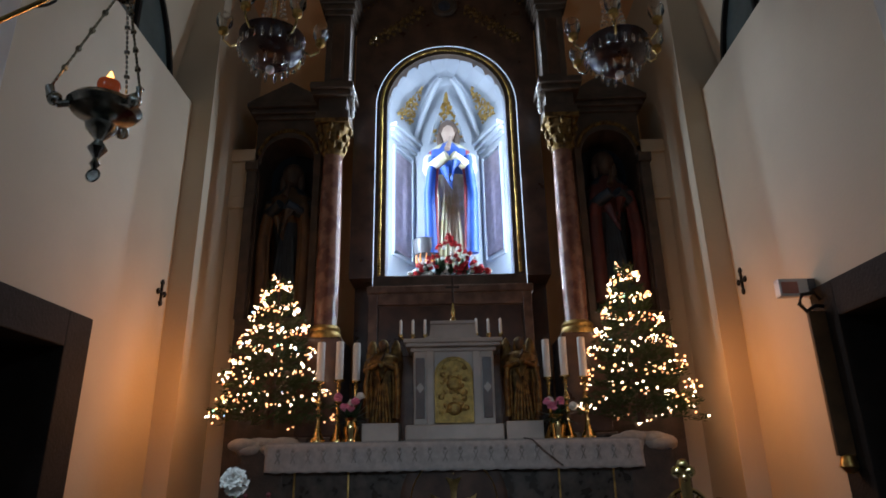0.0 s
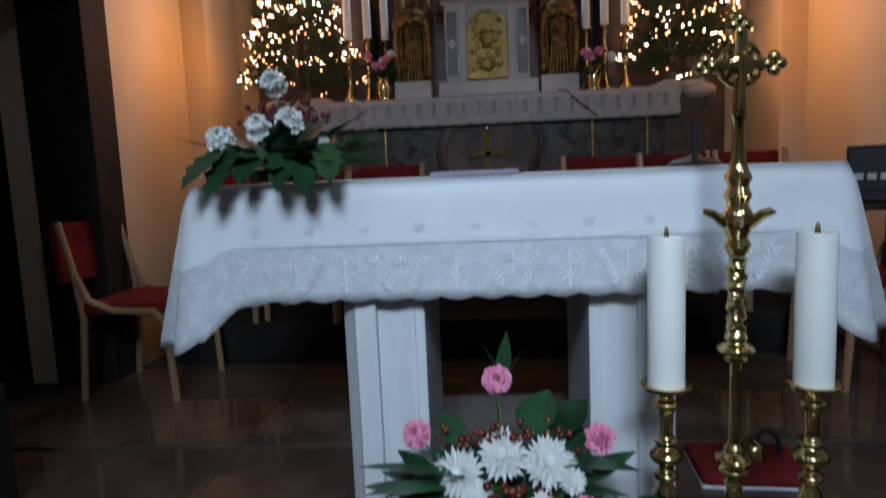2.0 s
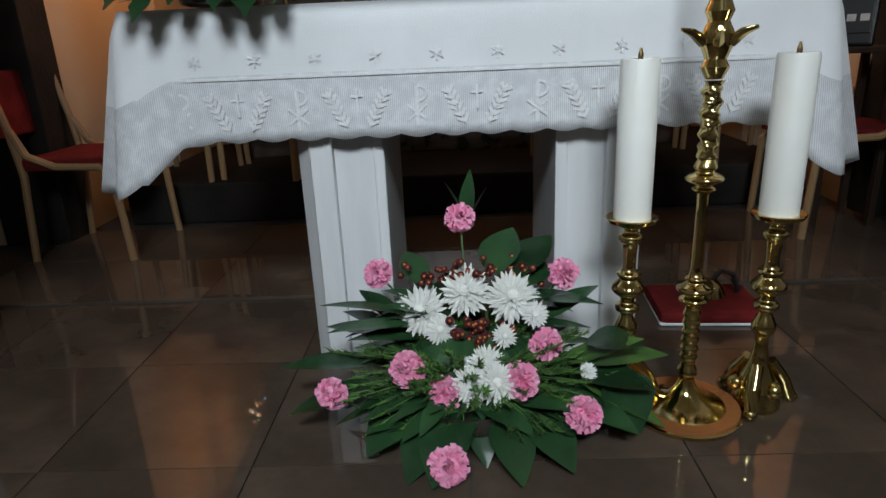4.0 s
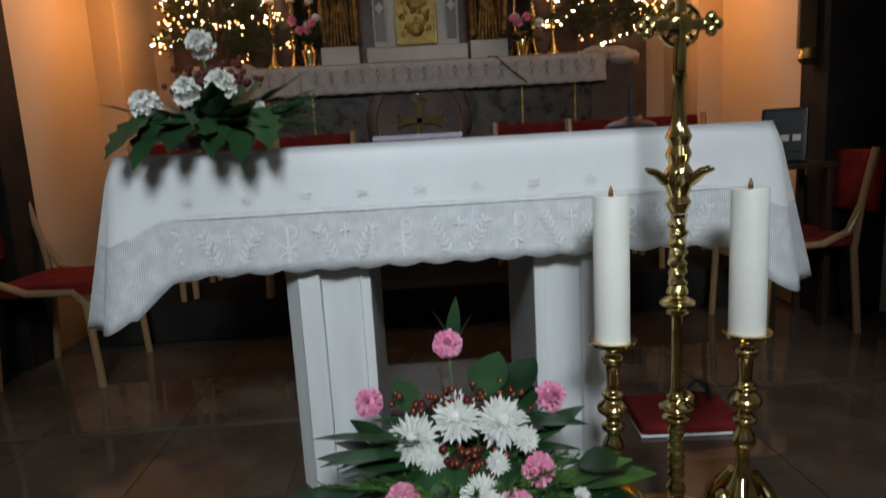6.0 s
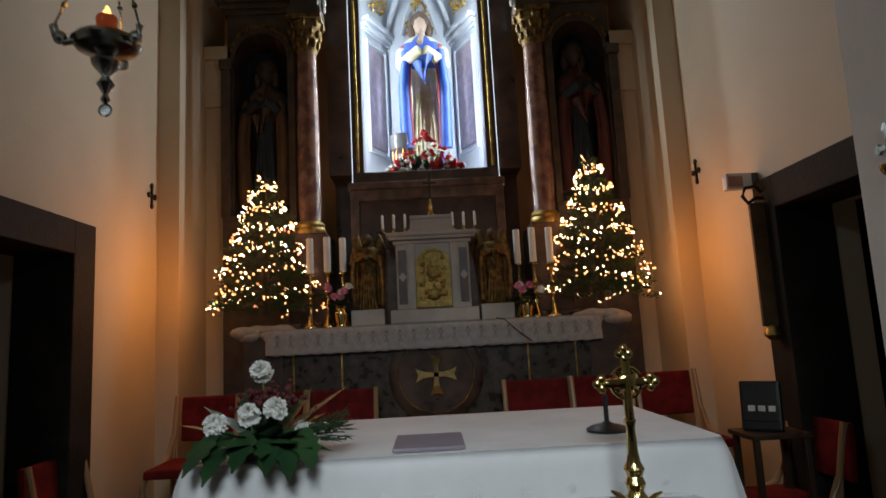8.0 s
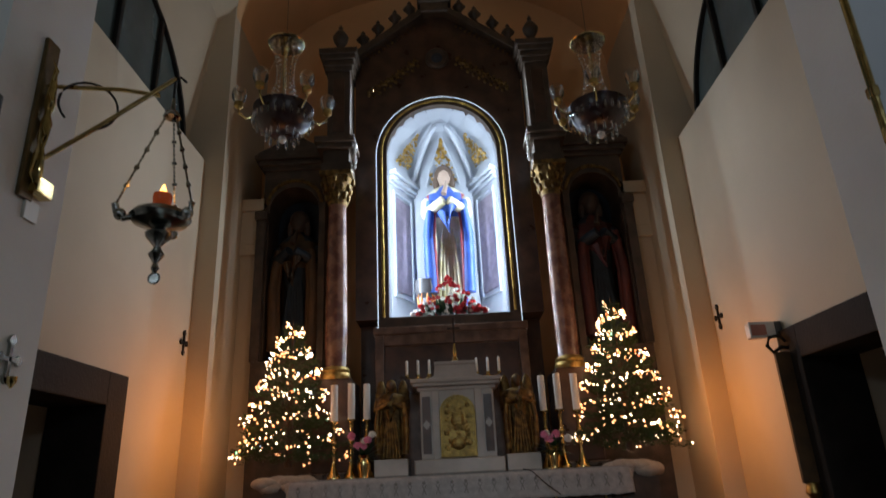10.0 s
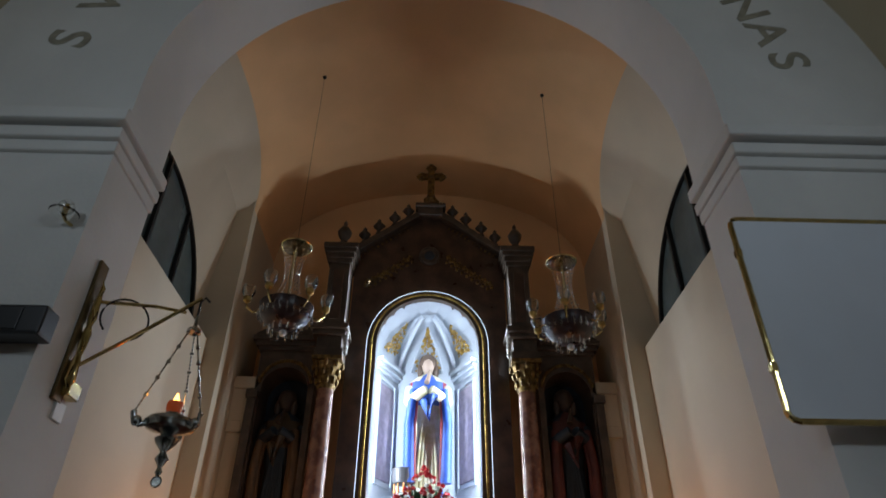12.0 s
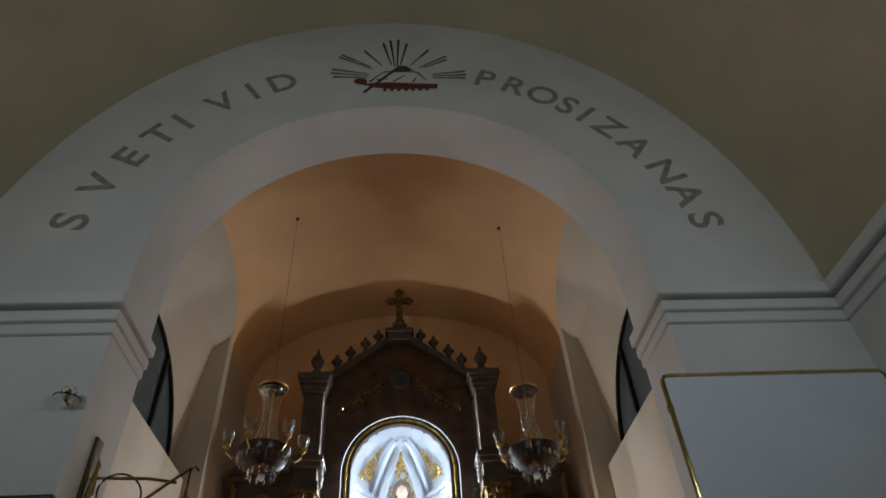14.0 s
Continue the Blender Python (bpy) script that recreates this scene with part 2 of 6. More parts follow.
def part(name, bm, mats, parent=None, label="", m=None, smooth=None):
    ob = new(name, mesh_of(bm, name, mats, smooth))
    if parent:
        ob.parent = parent
    if m:
        ob.matrix_basis = m
    return tagged(ob, label)


def structure(name, bm, mats, label, category="", smooth=None):
    return tagged(part(name, bm, mats, None, "", None, smooth), label, category or name.split("_")[0], "", "structure")


def shape():
    return bmesh.new()


def box(bm, x0, x1, y0, y1, z0, z1, bevel=0.0, mat=0, m=None):
    t = bmesh.new()
    vs = [t.verts.new((x, y, z)) for x in (x0, x1) for y in (y0, y1) for z in (z0, z1)]
    for q in ((0, 1, 3, 2), (4, 6, 7, 5), (0, 4, 5, 1), (2, 3, 7, 6), (0, 2, 6, 4), (1, 5, 7, 3)):
        t.faces.new([vs[i] for i in q])
    if bevel:
        bmesh.ops.bevel(t, geom=t.edges[:], offset=bevel, segments=2, affect="EDGES", profile=0.6)
    return join(bm, t, mat, m)


def join(bm, t, mat=0, m=None):
    bmesh.ops.recalc_face_normals(t, faces=t.faces[:])
    idx = {}
    for v in t.verts:
        idx[v] = bm.verts.new(m @ v.co if m else v.co)
    for f in t.faces:
        try:
            g = bm.faces.new([idx[v] for v in f.verts])
            g.material_index, g.smooth = (mat if mat is not None else f.material_index), f.smooth
        except ValueError:
            pass
    t.free()
    return bm


def lathe(bm, prof, cx=0, cy=0, cz=0, seg=20, mat=0, m=None, lobes=0, depth=0.0, twist=0.0):
    """Turns a profile of (radius, height) about the z axis; lobes flute it."""
    t = bmesh.new()
    rows = []
    for r, z in prof:
        row = []
        for i in range(seg):
            a = 2 * math.pi * i / seg
            k = 1 + depth * math.cos(lobes * a + twist * z) if lobes else 1
            row.append(t.verts.new((cx + r * k * math.cos(a), cy + r * k * math.sin(a), cz + z)))
        rows.append(row)
    for a, b in zip(rows, rows[1:]):
        for i in range(seg):
            t.faces.new((a[i], a[(i + 1) % seg], b[(i + 1) % seg], b[i]))
    if prof[0][0] > 1e-4:
        t.faces.new(rows[0][::-1])
    if prof[-1][0] > 1e-4:
        t.faces.new(rows[-1])
    return join(bm, t, mat, m)


def turned(prof, n=4):
    """Softens a profile of (radius, height) into the curve of a turned shaft."""
    out = []
    for i in range(len(prof) - 1):
        p = [Vector(prof[max(0, min(len(prof) - 1, i + k))]) for k in (-1, 0, 1, 2)]
        for j in range(n):
            u = j / n
            v = 0.5 * (2 * p[1] + (p[2] - p[0]) * u + (2 * p[0] - 5 * p[1] + 4 * p[2] - p[3]) * u * u + (3 * p[1] - p[0] - 3 * p[2] + p[3]) * u ** 3)
            out.append((max(0.003, v.x), v.y))
    return out + [prof[-1]]


def ball(bm, c, r, mat=0, seg=10, rings=6, sx=1, sy=1, sz=1):
    prof = [(max(1e-5, r * math.sin(math.pi * i / rings)), -r * math.cos(math.pi * i / rings) * sz) for i in range(rings + 1)]
    t = bmesh.new()
    lathe(t, prof, 0, 0, 0, seg)
    return join(bm, t, mat, Matrix.Translation(c) @ Matrix.Diagonal((sx, sy, 1, 1)))


def tube(bm, pts, r, seg=8, mat=0, r2=None):
    """A round rod along points, tapering from r to r2."""
    t = bmesh.new()
    pts = [Vector(p) for p in pts]
    rows = []
    for i, p in enumerate(pts):
        d = (pts[min(i + 1, len(pts) - 1)] - pts[max(i - 1, 0)]).normalized()
        u = d.cross(Vector((0.31, 0.17, 0.93) if abs(d.z) < 0.9 else (0.97, 0.2, 0.1))).normalized()
        v = d.cross(u)
        rad = r + ((r2 if r2 is not None else r) - r) * i / max(1, len(pts) - 1)
        rows.append([t.verts.new(p + (u * math.cos(2 * math.pi * k / seg) + v * math.sin(2 * math.pi * k / seg)) * rad) for k in range(seg)])
    for a, b in zip(rows, rows[1:]):
        for k in range(seg):
            t.faces.new((a[k], a[(k + 1) % seg], b[(k + 1) % seg], b[k]))
    t.faces.new(rows[0][::-1])
    t.faces.new(rows[-1])
    return join(bm, t, mat)


def prism(bm, outline, y0, y1, mat=0, m=None):
    """Extrudes a closed outline of (x, z) from y0 to y1."""
    t = bmesh.new()
    a = [t.verts.new((x, y0, z)) for x, z in outline]
    b = [t.verts.new((x, y1, z)) for x, z in outline]
    t.faces.new(a)
    t.faces.new(b[::-1])
    n = len(a)
    for i in range(n):
        t.faces.new((a[i], b[i], b[(i + 1) % n], a[(i + 1) % n]))
    return join(bm, t, mat, m)


def band(bm, inner, outer, y0, y1, mat=0, m=None):
    """A solid strip between two open rows of (x, z) points with the same count."""
    t = bmesh.new()
    g = [[t.verts.new((x, y, z)) for x, z in row] for row in (inner, outer) for y in (y0, y1)]
    i0, i1, o0, o1 = g
    for k in range(len(inner) - 1):
        t.faces.new((i0[k], i0[k + 1], o0[k + 1], o0[k]))
        t.faces.new((i1[k], o1[k], o1[k + 1], i1[k + 1]))
        t.faces.new((i0[k], i1[k], i1[k + 1], i0[k + 1]))
        t.faces.new((o0[k], o0[k + 1], o1[k + 1], o1[k]))
    for k in (0, -1):
        t.faces.new((i0[k], o0[k], o1[k], i1[k]))
    return join(bm, t, mat, m)


def arc(cx, cz, rx, rz, a0, a1, n):
    """Points of an ellipse; angles in degrees from straight up, clockwise."""
    return [(cx + rx * math.sin(radians(a0 + (a1 - a0) * i / n)), cz + rz * math.cos(radians(a0 + (a1 - a0) * i / n))) for i in range(n + 1)]


def turn_side(s):
    """Mirrors about x for the other side of the room."""
    return Matrix.Diagonal((s, 1, 1, 1))


# ---- the room ----
WX, Y_ARCH, Y_BACK, Y_END = 2.0, 2.705, 3.19, 6.62
JX, ARCH_R, ARCH_Z = 1.60, 1.60, 4.325
NX, NZ, NB = 2.72, 4.06, 3.19
SPRING, RISE, VX = 5.60, 1.10, 1.84
WIN_Y, WIN_H, SILL = 4.33, 1.23, 4.09
PIL = WIN_Y + WIN_H


def vault_x(z):
    """Half width of the chancel vault at height z."""
    return VX if z <= SPRING else VX * math.sqrt(max(0.0, 1 - ((z - SPRING) / RISE) ** 2))


def rim_z(u):
    """Height at which a lunette cuts into the vault, u from -1 to 1 across it."""
    return SPRING + 0.10 + 0.34 * math.sqrt(max(0.0, 1 - u * u))


# chancel side walls with a door opening and a lunette
for s, side in ((-1, "west"), (1, "east")):
    mm = turn_side(s)
    bm = shape()
    D0, D1, DT, TH = 3.62, 4.44, 1.975 if s < 0 else 2.05, 0.45
    for y0, y1, z0, z1 in ((Y_BACK, D0, 0, SILL), (D1, PIL, 0, SILL), (D0, D1, DT, SILL), (PIL, Y_END, 0, SPRING)):
        box(bm, WX, WX + TH, y0, y1, z0, z1, m=mm)
    # lunette: a splayed cove that runs up into the vault
    n = 32
    angs = np.linspace(-90, 90, n + 1)
    outerw = [(WIN_Y + (WIN_H - 0.03) * math.sin(radians(a)), SILL + 1.08 * math.cos(radians(a))) for a in angs]
    rows = []
    for a, (yo, zo) in zip(angs, outerw):
        y, c = WIN_Y + WIN_H * math.sin(radians(a)), math.cos(radians(a))
        zr = rim_z(math.sin(radians(a)))
        zm = 5.50 + 0.16 * c
        rows.append([(WX + 0.19, yo, zo), (WX + 0.10, (y + yo) / 2, zo + 0.45 * (zm - zo)), (WX, y, zm), (0.4 * WX + 0.6 * vault_x(zr), y, zm + 0.45 * (zr - zm)), (vault_x(zr), y, zr)])
    t = bmesh.new()
    grid = [[t.verts.new(p) for p in row] for row in rows]
    for k in range(n):
        for q in range(4):
            t.faces.new((grid[k][q], grid[k + 1][q], grid[k + 1][q + 1], grid[k][q + 1])).smooth = True
    # sloping sill below the window
    t.faces.new([t.verts.new(p) for p in ((WX, WIN_Y - WIN_H, SILL - 0.002), (WX, PIL, SILL - 0.002), (WX + 0.2, PIL, SILL + 0.004), (WX + 0.2, WIN_Y - WIN_H, SILL + 0.004))])
    join(bm, t, 0, mm)
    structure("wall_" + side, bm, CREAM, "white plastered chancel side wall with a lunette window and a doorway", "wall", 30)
    win = tagged(part("window_" + ("1" if s < 0 else "2"), prism(shape(), [(y, z) for y, z in outerw], 0.0, 0.02, 0, mm @ Matrix.Translation((WX + 0.20, 0, 0)) @ Matrix(((0, 1, 0, 0), (1, 0, 0, 0), (0, 0, 1, 0), (0, 0, 0, 1)))), DARKPANE), "semicircular night-dark lunette window with black bars", "window", "", "structure")
    fb = shape()
    o2 = [(y + (WIN_Y - y) * 0.03, z - 0.02) for y, z in outerw]
    q = Matrix(((0, 1, 0, 0), (1, 0, 0, 0), (0, 0, 1, 0), (0, 0, 0, 1)))
    band(fb, o2, outerw, 0.0, 0.03, 0, mm @ Matrix.Translation((WX + 0.165, 0, 0)) @ q)
    part("window_frame", fb, IRON, win)
    for dy in (-0.58, 0.0, 0.58):
        h = 1.08 * math.sqrt(1 - (dy / (WIN_H - 0.03)) ** 2)
        part("window_bar", box(shape(), WX + 0.165, WX + 0.195, WIN_Y + dy - 0.018, WIN_Y + dy + 0.018, SILL, SILL + h, m=mm), IRON, win)
    # pilaster strip at the end of the wall and corner pier by the end wall
    pb = shape()
    box(pb, VX, WX + 0.19, PIL - 0.008, Y_END, 0, SPRING + 0.10, 0.004, m=mm)
    structure("pilaster_" + side, pb, CREAM, "shallow plastered wall pilaster", "pilaster")
    pb = shape()
    box(pb, 1.66, WX, 6.12, Y_END, 0, 3.95, 0.008, m=mm)
    pier = structure("corner_pier_" + side, pb, CREAM, "plastered corner pier with a moulded impost", "pilaster")
    for pr, z0, z1 in ((0.04, 3.42, 3.52), (0.03, 3.52, 3.84), (0.06, 3.84, 3.955)):
        part("moulding", box(shape(), 1.66 - pr, WX, 6.12 - pr, Y_END, z0, z1, 0.01, m=mm), CREAM, pier)
    # stone door surround, passage darkened by colour and wooden leaf
    dm = thing("door_" + ("1" if s < 0 else "2"), Matrix(), "dark stone door surround with an open dark wooden door", "door", "", "structure")
    part("jamb", box(shape(), WX - 0.035, WX + 0.3, D1 - 0.02, D1 + 0.20, 0, DT + 0.17, 0.008, m=mm), STONE, dm)
    part("jamb", box(shape(), WX - 0.035, WX + 0.3, D0 - 0.20, D0 + 0.02, 0, DT + 0.17, 0.008, m=mm), STONE, dm)
    part("lintel", box(shape(), WX - 0.036, WX + 0.3, D0 + 0.02, D1 - 0.02, DT - 0.02, DT + 0.17, 0.008, m=mm), STONE, dm)
    leaf = part("door_leaf", box(shape(), WX + 0.50, WX + 1.28, D0 + 0.0, D0 + 0.05, 0.01, DT - 0.02, 0.006, m=mm), DARKWOOD, dm, "dark wooden door leaf")
    for k in range(3):
        part("door_panel", box(shape(), WX + 0.58, WX + 1.2, D0 + 0.05, D0 + 0.065, 0.12 + 0.63 * k, 0.64 + 0.63 * k, 0.012, m=mm), DARKWOOD, leaf)
    part("door_handle", tube(shape(), [(s * (WX + 1.2), D0 + 0.05, 1.05), (s * (WX + 1.2), D0 + 0.11, 1.05), (s * (WX + 1.08), D0 + 0.11, 1.05)], 0.009), BRASS, leaf, "brass door handle")
    # unlit passage: its darkness is put into the walls by the door-wood colour
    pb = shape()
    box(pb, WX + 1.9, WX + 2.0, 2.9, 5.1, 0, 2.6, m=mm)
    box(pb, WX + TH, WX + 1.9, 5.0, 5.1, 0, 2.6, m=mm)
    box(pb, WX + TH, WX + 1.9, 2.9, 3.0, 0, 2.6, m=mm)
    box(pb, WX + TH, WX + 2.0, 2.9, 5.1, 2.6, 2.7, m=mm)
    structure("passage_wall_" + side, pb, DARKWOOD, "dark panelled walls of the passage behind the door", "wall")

# end wall behind the retable
pts = [(-WX, SPRING)] + arc(0, SPRING, VX, RISE, -90, 90, 32) + [(WX, SPRING)]
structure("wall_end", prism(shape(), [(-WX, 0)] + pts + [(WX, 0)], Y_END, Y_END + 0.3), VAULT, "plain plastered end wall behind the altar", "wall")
# chancel vault, open where the lunettes cut into it, under an unseen light-tight shell
bm = shape()
ys = [Y_BACK] + [WIN_Y + WIN_H * math.sin(radians(a)) for a in np.linspace(-90, 90, 61) if WIN_Y + WIN_H * math.sin(radians(a)) > Y_BACK] + [PIL + 0.02, 5.9, 6.3, Y_END]
prev = None
for y in ys:
    u = (y - WIN_Y) / WIN_H
    zg = rim_z(u) if abs(u) <= 1.0001 else SPRING
    a0 = math.asin(max(0.0, (zg - SPRING) / RISE))
    row = []
    for k in range(41):
        a = a0 + (math.pi - 2 * a0) * k / 40
        row.append(bm.verts.new((VX * math.cos(a), y, SPRING + RISE * math.sin(a))))
    if prev:
        for k in range(40):
            bm.faces.new((prev[k], prev[k + 1], row[k + 1], row[k])).smooth = True
    prev = row
band(bm, arc(0, SPRING - 0.1, WX + 0.30, RISE + 0.42, -90, 90, 32), arc(0, SPRING - 0.1, WX + 0.5, RISE + 0.62, -90, 90, 32), Y_BACK, Y_END + 0.3)
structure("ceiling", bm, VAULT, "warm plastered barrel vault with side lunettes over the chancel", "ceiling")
# unseen slabs added behind the side walls to keep outside light out
for s, side in ((-1, "west"), (1, "east")):
    structure("outer_wall_" + side, box(shape(), s * (WX + 0.46) if s > 0 else -(WX + 0.6), (WX + 0.6) if s > 0 else -(WX + 0.46), Y_BACK, Y_END + 0.3, 2.7, SPRING + 0.3), PLASTER, "plain outer face of the chancel wall", "wall")

# triumphal arch wall
bm = shape()
wall_out = [(-NX, 0)] + [(-NX, NZ)] + arc(0, NZ, NX + 0.05, NB + 0.05, -90, 90, 60) + [(NX, NZ)] + [(NX, 0)]
a_in = [(-JX, 0), (-JX, 2.0), (-JX, ARCH_Z - 0.02)] + arc(0, ARCH_Z, JX, ARCH_R, -90, 90, 58) + [(JX, ARCH_Z - 0.02), (JX, 2.0), (JX, 0)]
a_out = [(-NX - 0.05, 0), (-NX - 0.05, 2.0), (-NX - 0.05, NZ - 0.02)] + arc(0, NZ, NX + 0.05, NB + 0.05, -90, 90, 58) + [(NX + 0.05, NZ - 0.02), (NX + 0.05, 2.0), (NX + 0.05, 0)]
band(bm, a_in, a_out, Y_ARCH, Y_BACK)
structure("wall_arch", bm, PLASTER, "white plastered triumphal arch between nave and chancel", "wall", 30)
for s, side in ((-1, "west"), (1, "east")):
    mm = turn_side(s)
    cb = shape()
    for dz, pr in ((0.0, 0.03), (0.07, 0.06), (0.16, 0.10)):
        box(cb, JX - pr * 0.5, NX, Y_ARCH - pr, Y_BACK + 0.01, 3.745 + dz, 3.745 + dz + (0.07 if dz < 0.16 else 0.08), 0.012, m=mm)
        box(cb, NX - pr, NX + 0.04, -5.0, Y_ARCH - pr, 3.745 + dz, 3.745 + dz + (0.07 if dz < 0.16 else 0.08), 0.012, m=mm)
    structure("trim_" + side, cb, PLASTER, "moulded white impost cornice", "trim")
    pb = shape()
    box(pb, JX - 0.025, NX, Y_ARCH - 0.025, Y_BACK + 0.02, 0, 0.42, 0.01, m=mm)
    structure("plinth_" + side, pb, STONE, "dark stone plinth of the arch pier", "plinth")
    structure("nave_wall_" + side, box(shape(), NX, NX + 0.3, -5.0, Y_ARCH, 0, NZ, m=mm), PLASTER, "white plastered nave wall", "wall")
bm = shape()
band(bm, arc(0, NZ, NX, NB, -90, 90, 48), arc(0, NZ, NX + 0.3, NB + 0.3, -90, 90, 48), -5.0, Y_ARCH)
structure("ceiling_nave", bm, NAVEVAULT, "plastered barrel vault of the nave", "ceiling", 40)
structure("wall_nave_end", prism(shape(), [(-NX, 0)] + arc(0, NZ, NX, NB, -90, 90, 40) + [(NX, 0)], -5.3, -5.0), PLASTER, "plain plastered wall at the back of the nave", "wall")
floor_ob = structure("floor", box(shape(), -4.3, 4.3, -5.0, Y_END, -0.2, -0.004), JOINT, "dark polished stone tile floor", "floor")
PLAT, STEP = 0.012, 0.22
structure("platform", box(shape(), -WX - 2.0, WX + 2.0, 3.62, Y_END, -0.01, PLAT - 0.004, 0.0), JOINT, "stone chancel platform one step up", "platform")
structure("altar_step", box(shape(), -1.80, 1.80, 4.72, Y_END, PLAT, PLAT + STEP, 0.012), STONE, "dark stone step under the high altar", "step")


# ---- the retable ----
def gable_reach(a):
    """The outline of the retable's middle, seen from the arch centre, at a degrees from straight up."""
    sx, cz = math.sin(radians(a)), math.cos(radians(a))
    best = 9.0
    if abs(sx) > 1e-6:
        best = min(best, 0.80 / abs(sx))
    k = (5.92 - 4.31) / (abs(sx) * (5.92 - 5.36) / 0.80 + cz)
    if k > 0:
        best = min(best, k)
    return best * sx, 4.31 + best * cz


ret = thing("retable", Matrix(), "tall carved brown altarpiece with marble columns and lit niche", "retable")
n = 48
inner = [(-0.51, 2.766), (-0.51, 3.5)] + arc(0, 4.30, 0.51, 0.51, -90, 90, n) + [(0.51, 3.5), (0.51, 2.766)]
outer = [(-0.80, 2.766), (-0.80, 3.5)] + [gable_reach(-90 + 180 * i / n) for i in range(n + 1)] + [(0.80, 3.5), (0.80, 2.766)]
part("centre_panel", band(shape(), inner, outer, 6.04, 6.56), REDMARBLE, ret, "red-brown marble surround of the niche")
bm = shape()
f_in, f_out = inner, [(-0.60, 2.766), (-0.60, 3.5)] + arc(0, 4.30, 0.60, 0.60, -90, 90, n) + [(0.60, 3.5), (0.60, 2.766)]
fm = [((a[0] + b[0]) / 2, (a[1] + b[1]) / 2) for a, b in zip(f_in, f_out)]
band(bm, [(x * 1.0, z) for x, z in f_in], fm, 5.985, 6.05)
box(bm, -0.60, 0.60, 5.975, 6.05, 2.665, 2.766, 0.012)
band(bm, fm, f_out, 6.0, 6.05)
niche_frame = part("niche_frame", bm, CARVED, ret, "carved arched frame of dark wood")
bm = shape()
rope = [(-0.555, 2.78 + 0.024 * i) for i in range(63)] + arc(0, 4.30, 0.555, 0.555, -90, 90, 68) + [(0.555, 4.28 - 0.024 * i) for i in range(63)]
for i, (x, z) in enumerate(rope):
    ball(bm, (x, 5.985, z), 0.0155, 0, 6, 4, 1, 0.8, 1)
part("rope_moulding", bm, GOLD, niche_frame, "gilded rope moulding")
bm = shape()
l_in = [(-0.602, 2.67), (-0.602, 3.5)] + arc(0, 4.30, 0.602, 0.602, -90, 90, n) + [(0.602, 3.5), (0.602, 2.67)]
l_out = [(-0.607, 2.67), (-0.607, 3.5)] + arc(0, 4.30, 0.607, 0.607, -90, 90, n) + [(0.607, 3.5), (0.607, 2.67)]
band(bm, l_in, l_out, 6.0, 6.037)
part("light_strip", bm, LED, niche_frame, "white light strip round the frame")
# niche: five sided recess with lilac panels, ribs and gilded fields
bm = shape()
plan = [(-0.51, 6.05), (-0.50, 6.14), (-0.30, 6.53), (0.30, 6.53), (0.50, 6.14), (0.51, 6.05)]
t = bmesh.new()
lo = [t.verts.new((x, y, 2.766)) for x, y in plan]
hi = [t.verts.new((x, y, 4.32)) for x, y in plan]
for i in range(5):
    t.faces.new((lo[i], lo[i + 1], hi[i + 1], hi[i]))
t.faces.new(lo)
prev = hi
for k in range(1, 7):
    a = radians(15 * k)
    row = [t.verts.new((x * math.cos(a), 6.05 + (y - 6.05) * (0.35 + 0.65 * math.cos(a)), 4.32 + 0.49 * math.sin(a))) for x, y in plan]
    for i in range(5):
        t.faces.new((prev[i], prev[i + 1], row[i + 1], row[i]))
    prev = row
join(bm, t)
niche = part("niche", bm, PANELBLUE, ret, "pale blue-white plaster niche")
for s in (-1, 1):
    w = Vector((s * 0.20, -0.39, 0)).normalized()
    q = Matrix.Translation((s * 0.40, 6.335, 0)) @ Matrix(((w.x, -w.y * s, 0, 0), (w.y, w.x * s, 0, 0), (0, 0, 1, 0), (0, 0, 0, 1)))
    part("panel", box(shape(), -0.14, 0.14, -0.012, 0.012, 3.06, 3.98, 0.01, m=q), LILAC, niche, "lilac marbled panel")
    bm = shape()
    for x0, x1, z0, z1 in ((-0.165, -0.14, 3.03, 4.01), (0.14, 0.165, 3.03, 4.01), (-0.165, 0.165, 4.01, 4.035), (-0.165, 0.165, 3.005, 3.03)):
        box(bm, x0, x1, -0.02, 0.02, z0, z1, 0.004, m=q)
    part("panel_frame", bm, PANELBLUE, niche)
    bm = shape()
    for k, (dz, pr) in enumerate(((4.09, 0.02), (4.13, 0.045), (4.18, 0.07))):
        box(bm, -0.24, 0.22, -pr, pr, dz, dz + 0.04, 0.008, m=q)
    part("cornice", bm, PANELBLUE, niche)
    bm = shape()
    tube(bm, [(s * (0.30 - 0.30 * k / 6) * 1.0, 6.50 - 0.30 * k / 6, 4.24 + 0.52 * math.sin(radians(15 * k))) for k in range(6)], 0.024, 8)
    part("rib", bm, PANELBLUE, niche)
    tri = [Vector((s * 0.45, 6.21, 4.34)), Vector((s * 0.325, 6.45, 4.36)), Vector((s * 0.20, 6.30, 4.70))]
    bm = shape()
    for i in range(150):
        u, v = random.random(), random.random()
        if u + v > 1:
            u, v = 1 - u, 1 - v
        p = tri[0] + (tri[1] - tri[0]) * u + (tri[2] - tri[0]) * v
        ball(bm, p + Vector((0, -0.02, 0)), random.uniform(0.006, 0.014), 0, 6, 4, random.uniform(0.6, 1.4), 1, random.uniform(0.7, 1.5))
    part("gilt_tracery", bm, GOLD, niche, "gilded tracery field")["kind"] = "stuff"
bm = shape()
